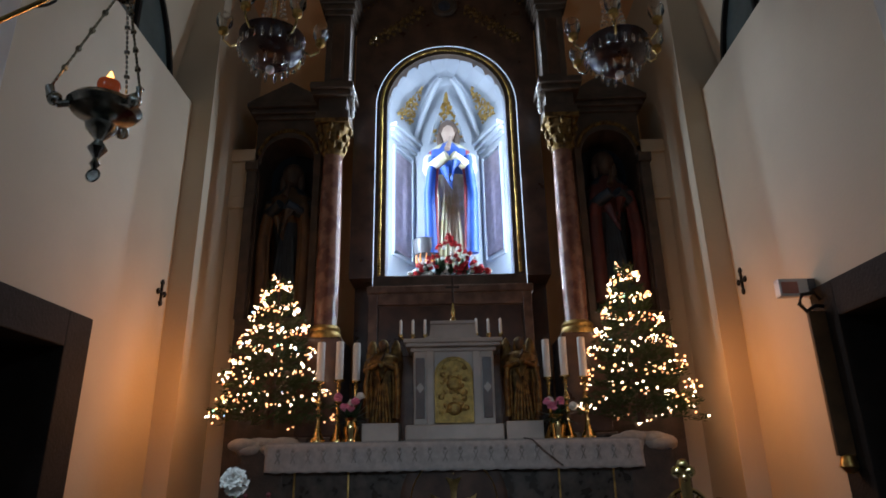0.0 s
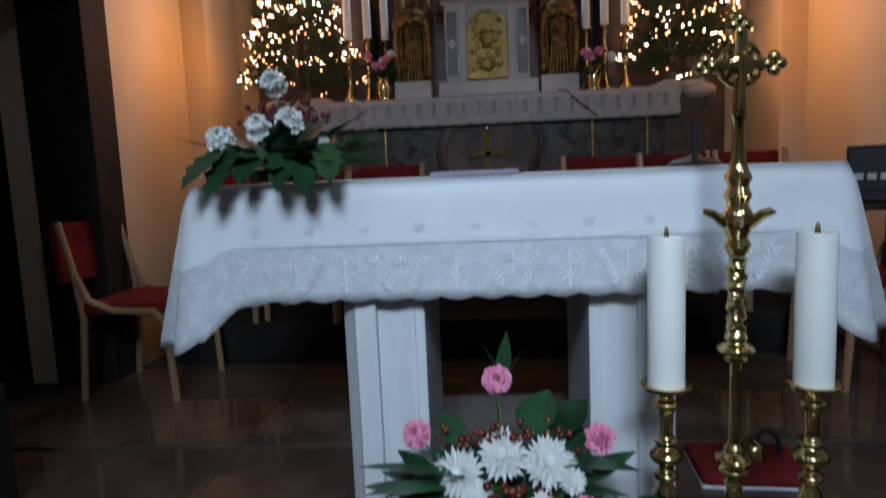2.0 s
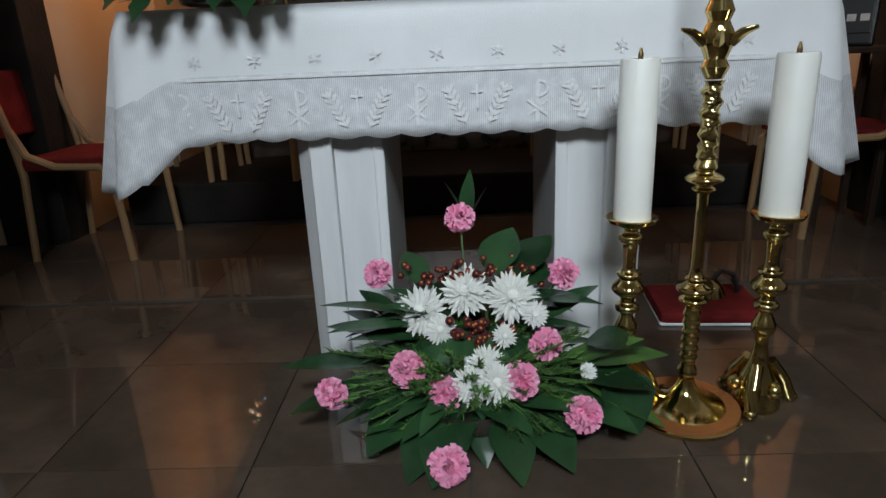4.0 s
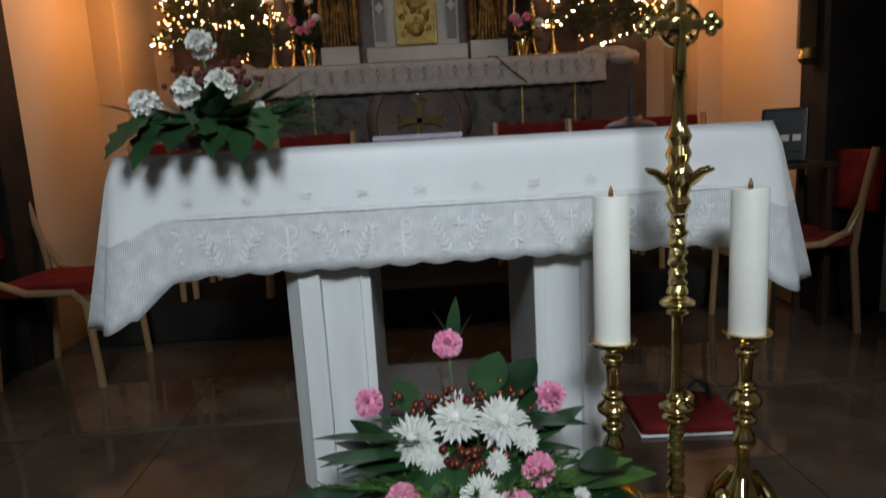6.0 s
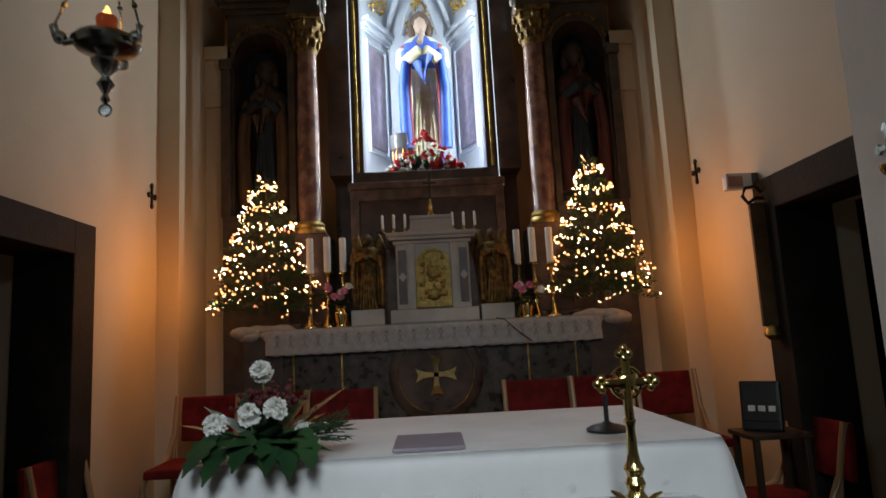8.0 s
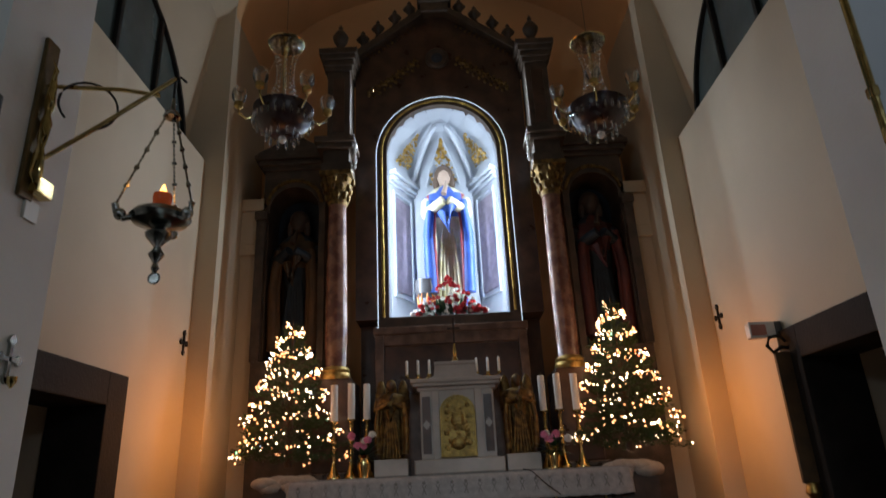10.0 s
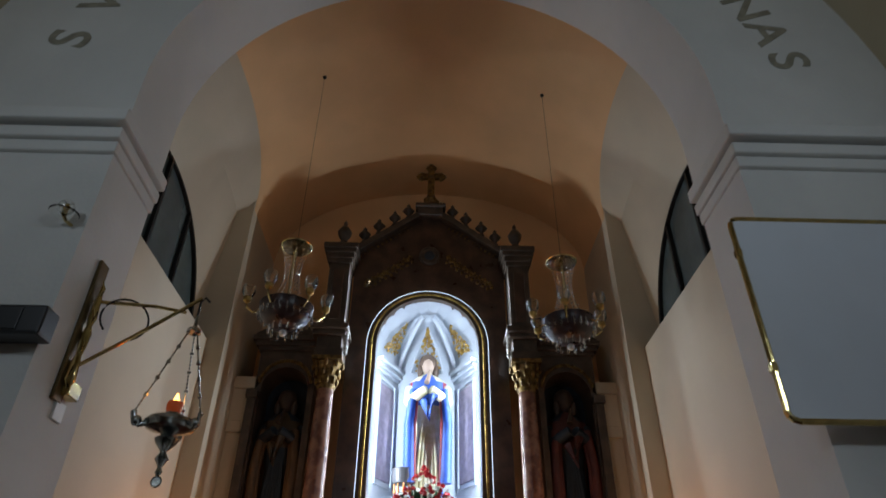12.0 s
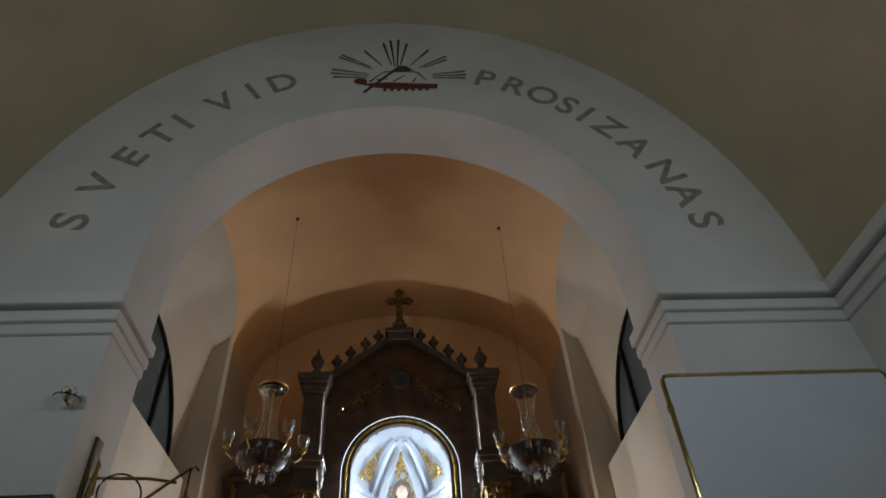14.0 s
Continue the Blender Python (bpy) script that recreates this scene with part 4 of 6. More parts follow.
for x, y, z, r in ((-0.125, 0.04, 0.315, 0.066), (-0.015, 0.05, 0.36, 0.066), (0.10, 0.04, 0.345, 0.070), (-0.075, 0.0, 0.28, 0.042), (0.15, 0.0, 0.315, 0.036), (0.03, -0.09, 0.255, 0.045), (-0.005, -0.13, 0.225, 0.05), (0.05, -0.14, 0.235, 0.05), (0.075, -0.05, 0.285, 0.03), (0.26, -0.10, 0.235, 0.022)):
    bm = shape()
    mum(bm, (x, y - 0.01, z - (0.032 if z > 0.27 else 0.052)), r * 1.02, 0, (x * 0.9, -0.75, 0.6), 0)
    part("chrysanthemum", bm, [WHITEPETAL, YELLOWISH], arr, "white chrysanthemum head")
bm = shape()
for i in range(80):
    if i < 40:
        p = (max(-0.17, min(0.17, random.gauss(0.0, 0.10))), 0.05 + random.gauss(0, 0.02), 0.372 + random.gauss(0, 0.016))
    else:
        p = (0.02 + random.gauss(0, 0.035), -0.03 + random.gauss(0, 0.02), 0.245 + random.gauss(0, 0.022))
    carnation(bm, p, 0.010, 0, (0, -0.6, 0.8)) if i % 4 == 0 else ball(bm, p, 0.009, 0, 6, 4)
    ball(bm, (p[0], p[1] - 0.008, p[2] + 0.004), 0.0035, 1, 5, 3)
part("small_blossoms", bm, [MAROON, ORANGE], arr, "clusters of small maroon blossoms")
bm = shape()
for i in range(380):
    a = random.uniform(0, 2 * math.pi)
    ln = random.uniform(0.14, 0.33) * (1.0 if math.sin(a) < 0 else 0.85)
    el = random.uniform(-0.3, 0.75) if math.sin(a) < -0.1 else random.uniform(-0.1, 1.15)
    sprig(bm, (0.06 * math.cos(a), 0.05 * math.sin(a), 0.13), (ln * math.cos(a) * math.cos(el) * 1.15, ln * math.sin(a) * math.cos(el) * 0.75, max(0.02, 0.12 + ln * math.sin(el) * 0.75)), 48, 0.019)
part("greenery", bm, FERN, arr, "feathery green sprigs")
for x0, z0, x1, y1, z1, w in ((0, 0.46, -0.055, 0.18, 0.57, 0.06), (0, 0.46, 0.01, 0.18, 0.60, 0.06), (0.0, 0.46, 0.05, 0.17, 0.555, 0.055), (0.05, 0.3, 0.22, 0.13, 0.46, 0.10), (0.02, 0.3, 0.12, 0.14, 0.48, 0.09), (0.08, 0.3, 0.2, 0.1, 0.40, 0.1), (-0.1, 0.3, -0.17, 0.13, 0.43, 0.06), (-0.12, 0.2, -0.30, 0.1, 0.34, 0.055), (-0.12, 0.2, -0.34, 0.06, 0.30, 0.05),
                          (-0.1, 0.15, -0.50, -0.02, 0.19, 0.07), (-0.1, 0.13, -0.46, -0.12, 0.12, 0.08), (-0.08, 0.12, -0.26, -0.20, 0.06, 0.10), (-0.04, 0.12, -0.16, -0.26, 0.03, 0.09), (-0.02, 0.12, -0.10, -0.30, 0.05, 0.09), (0.05, 0.12, 0.10, -0.30, 0.05, 0.08), (0.08, 0.12, 0.22, -0.26, 0.05, 0.09), (0.1, 0.13, 0.38, -0.20, 0.10, 0.085), (0.12, 0.15, 0.44, -0.12, 0.16, 0.10), (0.2, 0.2, 0.42, -0.06, 0.24, 0.10), (0.3, 0.2, 0.40, -0.14, 0.06, 0.12), (0.1, 0.2, 0.34, 0.08, 0.34, 0.06), (-0.1, 0.2, -0.4, 0.1, 0.24, 0.06)):
    low = z0 < 0.4
    leaf_part(arr, (x0 + (x1 - x0) * 0.35 if low else x0, y1 * 0.45 if low else y1 + 0.01, z0 + (z1 - z0) * 0.35 if low else z0), (x1 * (0.94 if low else 1), y1, z1), w * (1.3 if low else 1.0), 0.025 if low else 0.0)
for tx, ty, tz, w in ((0.47, -0.02, 0.20, 0.13), (0.45, -0.10, 0.05, 0.13), (0.40, -0.05, 0.26, 0.10)):
    bm = shape()
    leaf_shape(bm, (0.22, ty * 0.5, 0.16), (tx, ty, tz), w, 0.03, 0, 8, 0.12)
    part("broad_leaf", bm, FERN, arr, "broad light green leaf")
for i in range(150):
    a = random.uniform(0, 2 * math.pi)
    ln, zz = random.uniform(0.16, 0.33), random.uniform(0.06, 0.15) if math.sin(a) < -0.1 else random.uniform(0.08, 0.31)
    leaf_part(arr, (0.5 * ln * math.cos(a), 0.4 * ln * math.sin(a), zz), (ln * 1.15 * math.cos(a), ln * 0.75 * math.sin(a), zz + random.uniform(-0.05, 0.06)), random.uniform(0.04, 0.085), 0.03)

# bouquet on the altar table
TOP = 1.018
bq = thing("table_bouquet", Matrix.Translation((-0.595, 3.14, TOP + 0.002)), "low bouquet of white carnations and dark leaves on the table", "flowers")
part("dish", lathe(shape(), [(0.08, 0), (0.10, 0.005), (0.11, 0.035), (0.10, 0.03), (0.02, 0.025)], seg=20), DARKMARBLE, bq, smooth=40)
for x, y, z in ((-0.15, -0.06, 0.12), (-0.045, -0.05, 0.15), (0.045, -0.05, 0.165), (-0.03, 0.06, 0.285), (0.13, -0.05, 0.10)):
    bm = shape()
    carnation(bm, (x, y, z), 0.037 if z > 0.11 else 0.022, 0, (x * 0.5, -0.7, 0.7))
    c = part("carnation", bm, WHITEPETAL, bq, "white carnation")
    part("stem", tube(shape(), [(0, 0, 0.03), (x * 0.7, y, z * 0.6), (x, y + 0.01, z)], 0.0028, 5), FERN, c)
bm = shape()
for i in range(110):
    ball(bm, (random.gauss(-0.01, 0.055), random.gauss(0.05, 0.04), 0.19 + random.gauss(0, 0.022)), random.uniform(0.007, 0.013), 0, 6, 4)
part("small_blossoms", bm, MAROON, bq, "dark maroon small blossoms")
for i in range(34):
    a = random.uniform(0, 2 * math.pi)
    ln = random.uniform(0.17, 0.28)
    dz = random.uniform(-0.06, 0.12) if math.sin(a) < -0.2 else random.uniform(0.03, 0.17)
    leaf_part(bq, (0.03 * math.cos(a), 0.03 * math.sin(a), 0.05), (ln * math.cos(a) * 1.1, max(-0.21, ln * math.sin(a)), max(0.05 + dz, 0.02 if math.sin(a) > -0.6 else -0.05)), random.uniform(0.075, 0.105), 0.0, "", True)
for x, z in ((-0.20, 0.0), (-0.14, -0.03), (-0.05, 0.005), (0.05, -0.012), (0.12, -0.028), (0.19, 0.0)):
    leaf_part(bq, (x * 0.72, -0.07, 0.10), (x, -0.215, z), 0.10, 0.01, "", True)
bm = shape()
for i in range(16):
    a = random.uniform(-0.6, 0.5)
    sprig(bm, (0.06, 0, 0.06), (0.06 + 0.22 * math.cos(a), 0.22 * math.sin(a), 0.05 + random.uniform(0, 0.1)), 20, 0.03)
part("greenery", bm, LEAF, bq)

# wreath of red and white flowers at the feet of the niche statue
wr = thing("niche_flowers", Matrix.Translation((0.0, 6.07, 2.766)), "mound of small red and white artificial flowers in the niche", "flowers")
for nm, mat, cnt, rr in (("red_bloom", REDPETAL, 95, 0.020), ("white_bloom", WHITEPETAL, 50, 0.017)):
    bm = shape()
    for i in range(cnt):
        x = random.uniform(-0.32, 0.32)
        z = random.uniform(0.02, max(0.04, 0.36 * (1 - abs(x) / 0.34) ** 1.0))
        carnation(bm, (x, random.uniform(-0.07, 0.03), z), rr, 0)
    part(nm, bm, mat, wr)["kind"] = "stuff"
bm = shape()
for i in range(60):
    x = random.uniform(-0.30, 0.30)
    leaf_shape(bm, (x * 0.7, 0.02, 0.02), (x, random.uniform(-0.08, 0.0), random.uniform(0.02, 0.27 * (1 - abs(x) / 0.34) + 0.02)), 0.03)
part("leaves", bm, LEAF, wr)
# ---- high altar ----
alt = thing("high_altar", Matrix(), "dark marble high altar with a gilt cross roundel", "altar")
part("body", box(shape(), -1.16, 1.16, 5.47, 5.95, PLAT + STEP, 1.43, 0.01), DARKMARBLE, alt)
part("mensa", box(shape(), -1.20, 1.20, 5.43, 5.95, 1.43, 1.495, 0.012), GREYSTONE, alt, "grey stone altar slab")
for s in (-1, 1):
    for x in (0.66, 1.0):
        part("stile", box(shape(), s * x - 0.006, s * x + 0.006, 5.457, 5.472, 0.40, 1.43, 0.002), GOLD, alt, "thin gilt strip")
    part("altar_end", box(shape(), s * 1.16 - 0.04, s * 1.16 + 0.14, 5.50, 5.95, PLAT + STEP, 1.40, 0.015), CARVED, alt)
rd = part("roundel", lathe(shape(), [(0.33, 0), (0.335, 0.015), (0.31, 0.025), (0.26, 0.02), (0.001, 0.02)], seg=40, m=Matrix.Translation((0, 5.475, 1.14)) @ pose(0, 0, 0, 90, 0, 0)), REDMARBLE, alt, "dark round panel", smooth=40)
part("ring", lathe(shape(), [(0.262, 0.018), (0.268, 0.028), (0.274, 0.018)], seg=48, m=Matrix.Translation((0, 5.475, 1.14)) @ pose(0, 0, 0, 90, 0, 0)), GOLD, rd, "thin gilt ring", smooth=60)
bm = shape()
for k in range(4):
    q = Matrix.Translation((0, 0, 1.14)) @ pose(0, 0, 0, 0, 90 * k, 0)
    prism(bm, [(-0.016, 0.0), (-0.018, 0.06), (-0.026, 0.10), (-0.05, 0.145), (0, 0.128), (0.05, 0.145), (0.026, 0.10), (0.018, 0.06), (0.016, 0.0)], 5.435, 5.452, 0, q)
    ball(bm, q @ Vector((0, 5.445, 0.165)), 0.009, 0, 6, 4)
part("gilt_cross", bm, BRASS, rd, "flared gilt cross")


def draped_cloth(name, x0, x1, y0, y1, top, drop, corner, mats, label, waves=0.006, seam=0.0, scallop=0.011, period=0.095, lace_from=0.45, rad=0.05, flare=0.03):
    """A cloth over a slab: flat top, hanging sides, longer at the corners, with a scalloped hem."""
    path, cnt = [], 44
    cx0, cx1, cy0, cy1 = x0 + rad, x1 - rad, y0 + rad, y1 - rad
    sides = [((cx0, y0), (cx1, y0), (0, -1)), ((x1, cy0), (x1, cy1), (1, 0)), ((cx1, y1), (cx0, y1), (0, 1)), ((x0, cy1), (x0, cy0), (-1, 0))]
    corners = [(cx1, cy0, -90), (cx1, cy1, 0), (cx0, cy1, 90), (cx0, cy0, 180)]
    for i in range(4):
        (ax, ay), (bx, by), nrm = sides[i]
        L = math.hypot(bx - ax, by - ay)
        k = max(12, int(L / 0.018))
        for j in range(k):
            u = j / k
            d = min(u, 1 - u) * L + 0.045
            path.append((ax + (bx - ax) * u, ay + (by - ay) * u, nrm[0], nrm[1], d, L * u))
        px, py, a0 = corners[i]
        for j in range(10):
            a = radians(a0 + 9 * j)
            path.append((px + rad * math.cos(a), py + rad * math.sin(a), math.cos(a), math.sin(a), abs(j - 4.5) / 4.5 * 0.045, 0))
    bm = shape()
    rows, nv = [], 14
    for v in range(nv + 1):
        f = v / nv
        row = []
        for i, (x, y, nx, ny, d, s) in enumerate(path):
            near, tip = math.exp(-(d / 0.085) ** 1.7), math.exp(-(d / 0.08) ** 1.6)
            ln = drop + corner * near + (scallop * abs(math.sin(math.pi * s / period)) if v == nv else 0)
            ease = min(1, f / 0.12)
            out = 0.012 * ease + (0.045 * f if abs(nx) > 0.9 and flare > 0.05 else 0) + flare * tip * f + waves * f * math.sin(s * 21 + 2 * nx + ny)
            row.append(bm.verts.new((x + nx * out, y + ny * out, top - ln * f - (0 if v else 0))))
        rows.append(row)
    n = len(path)
    for v in range(nv):
        for i in range(n):
            g = bm.faces.new((rows[v][i], rows[v][(i + 1) % n], rows[v + 1][(i + 1) % n], rows[v + 1][i]))
            g.smooth, g.material_index = True, 1 if v / nv >= lace_from else 0
    bm.faces.new(rows[0])
    ob = part(name, bm, mats)
    sol = ob.modifiers.new("thickness", "SOLIDIFY")
    sol.thickness, sol.offset = 0.002, 1
    return tagged(ob, label, "tablecloth")


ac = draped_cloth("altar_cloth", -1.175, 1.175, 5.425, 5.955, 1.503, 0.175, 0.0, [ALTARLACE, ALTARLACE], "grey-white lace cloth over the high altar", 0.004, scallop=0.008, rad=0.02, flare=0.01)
bm = shape()
for k in range(24):
    x = -1.10 + 2.2 * k / 23
    q = Matrix.Translation((x, 5.408, 1.41))
    for a in (-24, 24):
        box(bm, -0.003, 0.003, -0.003, 0.003, -0.035, 0.035, m=q @ pose(0, 0, 0, 0, a, 0))
    ball(bm, (x, 5.408, 1.455), 0.012, 0, 6, 4, 1, 0.4, 1)
part("lace_pattern", bm, material("lace_shadow_grey", (0.36, 0.35, 0.33), 0.9), ac, "open figures of the lace")["kind"] = "stuff"
part("cable", tube(shape(), [(0.45, 5.46, 1.512), (0.50, 5.41, 1.50), (0.58, 5.395, 1.42), (0.68, 5.39, 1.34)], 0.004, 6), BLACK, ac, "thin black cable")

# ---- tabernacle ----
tb = thing("tabernacle", Matrix.Translation((0.015, 5.62, 1.505)), "grey marble tabernacle with a gilt arched door", "tabernacle")
part("body", box(shape(), -0.27, 0.27, -0.08, 0.22, 0.10, 0.60, 0.008), GREYSTONE, tb)
part("foot", box(shape(), -0.32, 0.32, -0.13, 0.25, 0.0, 0.10, 0.012), GREYSTONE, tb)
bm = shape()
for z, w in ((0.58, 0.29), (0.61, 0.32), (0.635, 0.335)):
    box(bm, -w, w, -0.09 - (w - 0.29), 0.25, z, z + 0.03, 0.008)
part("cornice", bm, GREYSTONE, tb)
bm = shape()
prism(bm, [(-0.22, 0.66)] + [(-0.16, 0.69), (-0.15, 0.76)] + [(-0.13, 0.785), (0.13, 0.785)] + [(0.15, 0.76), (0.16, 0.69), (0.22, 0.66)], -0.09, 0.2)
box(bm, -0.155, 0.155, -0.105, 0.21, 0.765, 0.79, 0.006)
part("crown", bm, GREYSTONE, tb)
for s in (-1, 1):
    part("inlay", box(shape(), s * 0.225 - 0.03, s * 0.225 + 0.03, -0.086, -0.078, 0.14, 0.54, 0.002), REDMARBLE, tb, "dark inlay strip")
    bm = shape()
    prism(bm, [(s * 0.225 - 0.028, 0.34), (s * 0.225, 0.375), (s * 0.225 + 0.028, 0.34), (s * 0.225, 0.305)], -0.092, -0.084)
    part("lozenge", bm, GREYSTONE, tb)
    part("pilaster", box(shape(), s * 0.155 - 0.025, s * 0.155 + 0.025, -0.10, -0.078, 0.10, 0.58, 0.004), GREYSTONE, tb)
TABGOLD = material("embossed_gold", (0.42, 0.28, 0.09), 0.34, 1.0, var=0.25, scale=30, fine=90, bump=0.4)
dr = part("door", prism(shape(), [(-0.108, 0.11), (-0.108, 0.42)] + arc(0, 0.42, 0.108, 0.10, -90, 90, 16)[1:-1] + [(0.108, 0.42), (0.108, 0.11)], -0.105, -0.078), TABGOLD, tb, "polished gilt door")
bm = shape()
band(bm, [(-0.108, 0.11), (-0.108, 0.3)] + arc(0, 0.42, 0.108, 0.10, -90, 90, 16) + [(0.108, 0.3), (0.108, 0.11)], [(-0.128, 0.11), (-0.128, 0.3)] + arc(0, 0.42, 0.128, 0.12, -90, 90, 16) + [(0.128, 0.3), (0.128, 0.11)], -0.118, -0.078)
part("door_moulding", bm, TABGOLD, dr)
bm = shape()
for i in range(46):
    ball(bm, (random.uniform(-0.085, 0.085), -0.106, random.uniform(0.14, 0.47)), random.uniform(0.008, 0.02), 0, 6, 4, 1, 0.45, 1)
ball(bm, (0, -0.11, 0.20), 0.045, 0, 10, 6, 1.1, 0.4, 1)
ball(bm, (0, -0.108, 0.36), 0.05, 0, 12, 6, 1, 0.3, 1)
part("relief", bm, TABGOLD, dr, "embossed gilt relief")
cx = thing("altar_cross", Matrix.Translation((0.02, 5.66, 2.295)), "slim gilt standing cross on the tabernacle", "cross")
part("foot", lathe(shape(), [(0.045, 0), (0.045, 0.01), (0.03, 0.03), (0.012, 0.06), (0.02, 0.09), (0.01, 0.12), (0.007, 0.16)], seg=14), BRASS, cx, smooth=40)
part("upright", box(shape(), -0.008, 0.008, -0.006, 0.006, 0.15, 0.36, 0.002), DARKWOOD, cx)
part("crossbar", box(shape(), -0.05, 0.05, -0.0065, 0.0065, 0.27, 0.285, 0.002), DARKWOOD, cx)


def candelabrum(x):
    ob = thing("candelabrum", Matrix.Translation((x, 5.64, 2.17)), "small gilt three-branched candelabrum with white candles", "candlestick", "tabernacle candelabra")
    part("stem", lathe(shape(), [(0.03, 0), (0.03, 0.006), (0.01, 0.02), (0.014, 0.035), (0.008, 0.05)], seg=10), BRASS, ob, smooth=40)
    for dx in (-0.085, 0.0, 0.085):
        if dx:
            part("arm", tube(shape(), [(0, 0, 0.03), (dx * 0.5, 0, 0.015), (dx, 0, 0.035)], 0.005, 6), BRASS, ob)
        part("cup", lathe(shape(), [(0.006, 0.03), (0.016, 0.045), (0.018, 0.055), (0.01, 0.055)], dx, 0, 0, 10), BRASS, ob, smooth=40)
        part("candle", lathe(shape(), [(0.010, 0.055), (0.010, 0.155), (0.003, 0.165)], dx, 0, 0, 10), WAX, ob, "thin white candle", smooth=40)


candelabrum(-0.265)
candelabrum(0.265)


# ---- candlesticks ----
def stick(name, x, y, z0, h, candle_h, r, label, group, foot=0.075, tri=False):
    ob = thing(name, Matrix.Translation((x, y, z0)), label, "candlestick", group)
    k = h
    q = k / 0.5
    prof = [(0.055, 0.05), (0.024, 0.12), (0.016, 0.185), (0.027, 0.205), (0.027, 0.225), (0.016, 0.25), (0.017, 0.258), (0.028, 0.265), (0.028, 0.278), (0.017, 0.286), (0.020, 0.298), (0.038, 0.315), (0.038, 0.33), (0.022, 0.348), (0.028, 0.356), (0.028, 0.364), (0.017, 0.372), (0.0155, 0.40), (0.0185, 0.435), (0.026, 0.445), (0.028, 0.458), (0.017, 0.468), (0.018, 0.476), (0.03, 0.484), (0.024, 0.497)]
    sc = min(1.0, r / 0.042)
    part("shaft", lathe(shape(), [(foot, 0), (foot, 0.012), (foot * 0.9, 0.02)] + turned([(a * sc, b * q) for a, b in prof]), seg=24), BRASS, ob, smooth=60)
    part("drip_pan", lathe(shape(), [(0.02 * sc, k - 0.012), (r * 1.30, k - 0.006), (r * 1.42, k + 0.004), (r * 1.36, k + 0.006), (r * 0.5, k)], seg=28), BRASS, ob, smooth=35)
    if tri:
        for i in range(3):
            a = radians(90 + 120 * i + 30)
            bm = shape()
            tube(bm, [(0.03 * math.cos(a), 0.03 * math.sin(a), 0.12), (0.065 * math.cos(a), 0.065 * math.sin(a), 0.07), (0.085 * math.cos(a), 0.085 * math.sin(a), 0.02)], 0.014, 8, 0, 0.018)
            ball(bm, (0.09 * math.cos(a), 0.09 * math.sin(a), 0.016), 0.017, 0, 10, 6)
            ball(bm, (0.05 * math.cos(a + 1), 0.05 * math.sin(a + 1), 0.06), 0.022, 0, 8, 6)
            part("foot", bm, BRASS, ob, "ornate cast brass foot", smooth=50)
    cd = part("candle", lathe(shape(), [(r, k + 0.002), (r, k + candle_h - 0.006), (r * 0.94, k + candle_h), (r * 0.3, k + candle_h - 0.004)], seg=28), WAX, ob, "thick white candle", smooth=35)
    part("wick", lathe(shape(), [(0.006, k + candle_h - 0.004), (0.006, k + candle_h + 0.008), (0.002, k + candle_h + 0.022)], seg=8), DIMGOLD, cd, "brass wick cap")
    return ob


stick("floor_candlestick", 0.400, 2.85, 0.004, 0.494, 0.362, 0.043, "brass floor candlestick with a thick white candle", "floor candlesticks", 0.085, True)
stick("floor_candlestick", 0.730, 2.83, 0.004, 0.498, 0.358, 0.043, "brass floor candlestick with ornate feet and white candle", "floor candlesticks", 0.06, True)
for s in (-1, 1):
    for dx, y, h in ((0.875, 5.50, 0.385), (0.76, 5.56, 0.40), (0.655, 5.63, 0.40)):
        stick("altar_candlestick", s * dx + 0.0, y, 1.506, h, 0.265, 0.026, "gilt altar candlestick with a tall white candle", "altar candlesticks", 0.05)
    vs = thing("altar_vase", Matrix.Translation((s * 0.66 + (0.0 if s < 0 else 0.02), 5.50, 1.506)), "vase of pink and white flowers with dark leaves", "flowers", "altar vases")
    part("vase", lathe(shape(), [(0.04, 0), (0.035, 0.02), (0.05, 0.08), (0.035, 0.13), (0.045, 0.15), (0.03, 0.14)], seg=16), BRASS, vs, smooth=40)
    for i in range(24):
        a, ln = random.uniform(0, 6.283), random.uniform(0.08, 0.15)
        leaf_part(vs, (0, 0, 0.13), (ln * math.cos(a), ln * math.sin(a) * 0.7, 0.12 + random.uniform(-0.05, 0.13)), 0.04)
    for i in range(6):
        bm = shape()
        carnation(bm, (random.uniform(-0.11, 0.11), random.uniform(-0.07, 0.0), random.uniform(0.19, 0.29)), 0.027, 0)
        part("bloom", bm, PINK if i % 3 else WHITEPETAL, vs, "pink or white bloom")

# ---- standing crucifix by the table ----
cr = thing("processional_cross", Matrix.Translation((0.542, 2.80, 0.004)), "tall polished brass standing cross on a round foot", "cross")
part("foot", lathe(shape(), [(0.13, 0.0), (0.135, 0.012), (0.12, 0.02), (0.10, 0.022), (0.04, 0.05), (0.022, 0.08), (0.016, 0.10)], seg=32), BRASS, cr, smooth=35)
part("foot_ring", lathe(shape(), [(0.118, 0.012), (0.130, 0.012), (0.130, 0.0235), (0.118, 0.0235)], seg=32), material("orange_foot_ring", (0.34, 0.12, 0.04), 0.3), cr, "orange-brown ring round the foot", smooth=35)
low = turned([(0.017, 0.09), (0.024, 0.115), (0.016, 0.135), (0.016, 0.15)])
low += [(0.019 + 0.0022 * math.sin(i * 1.25), 0.15 + 0.0045 * i) for i in range(30)]
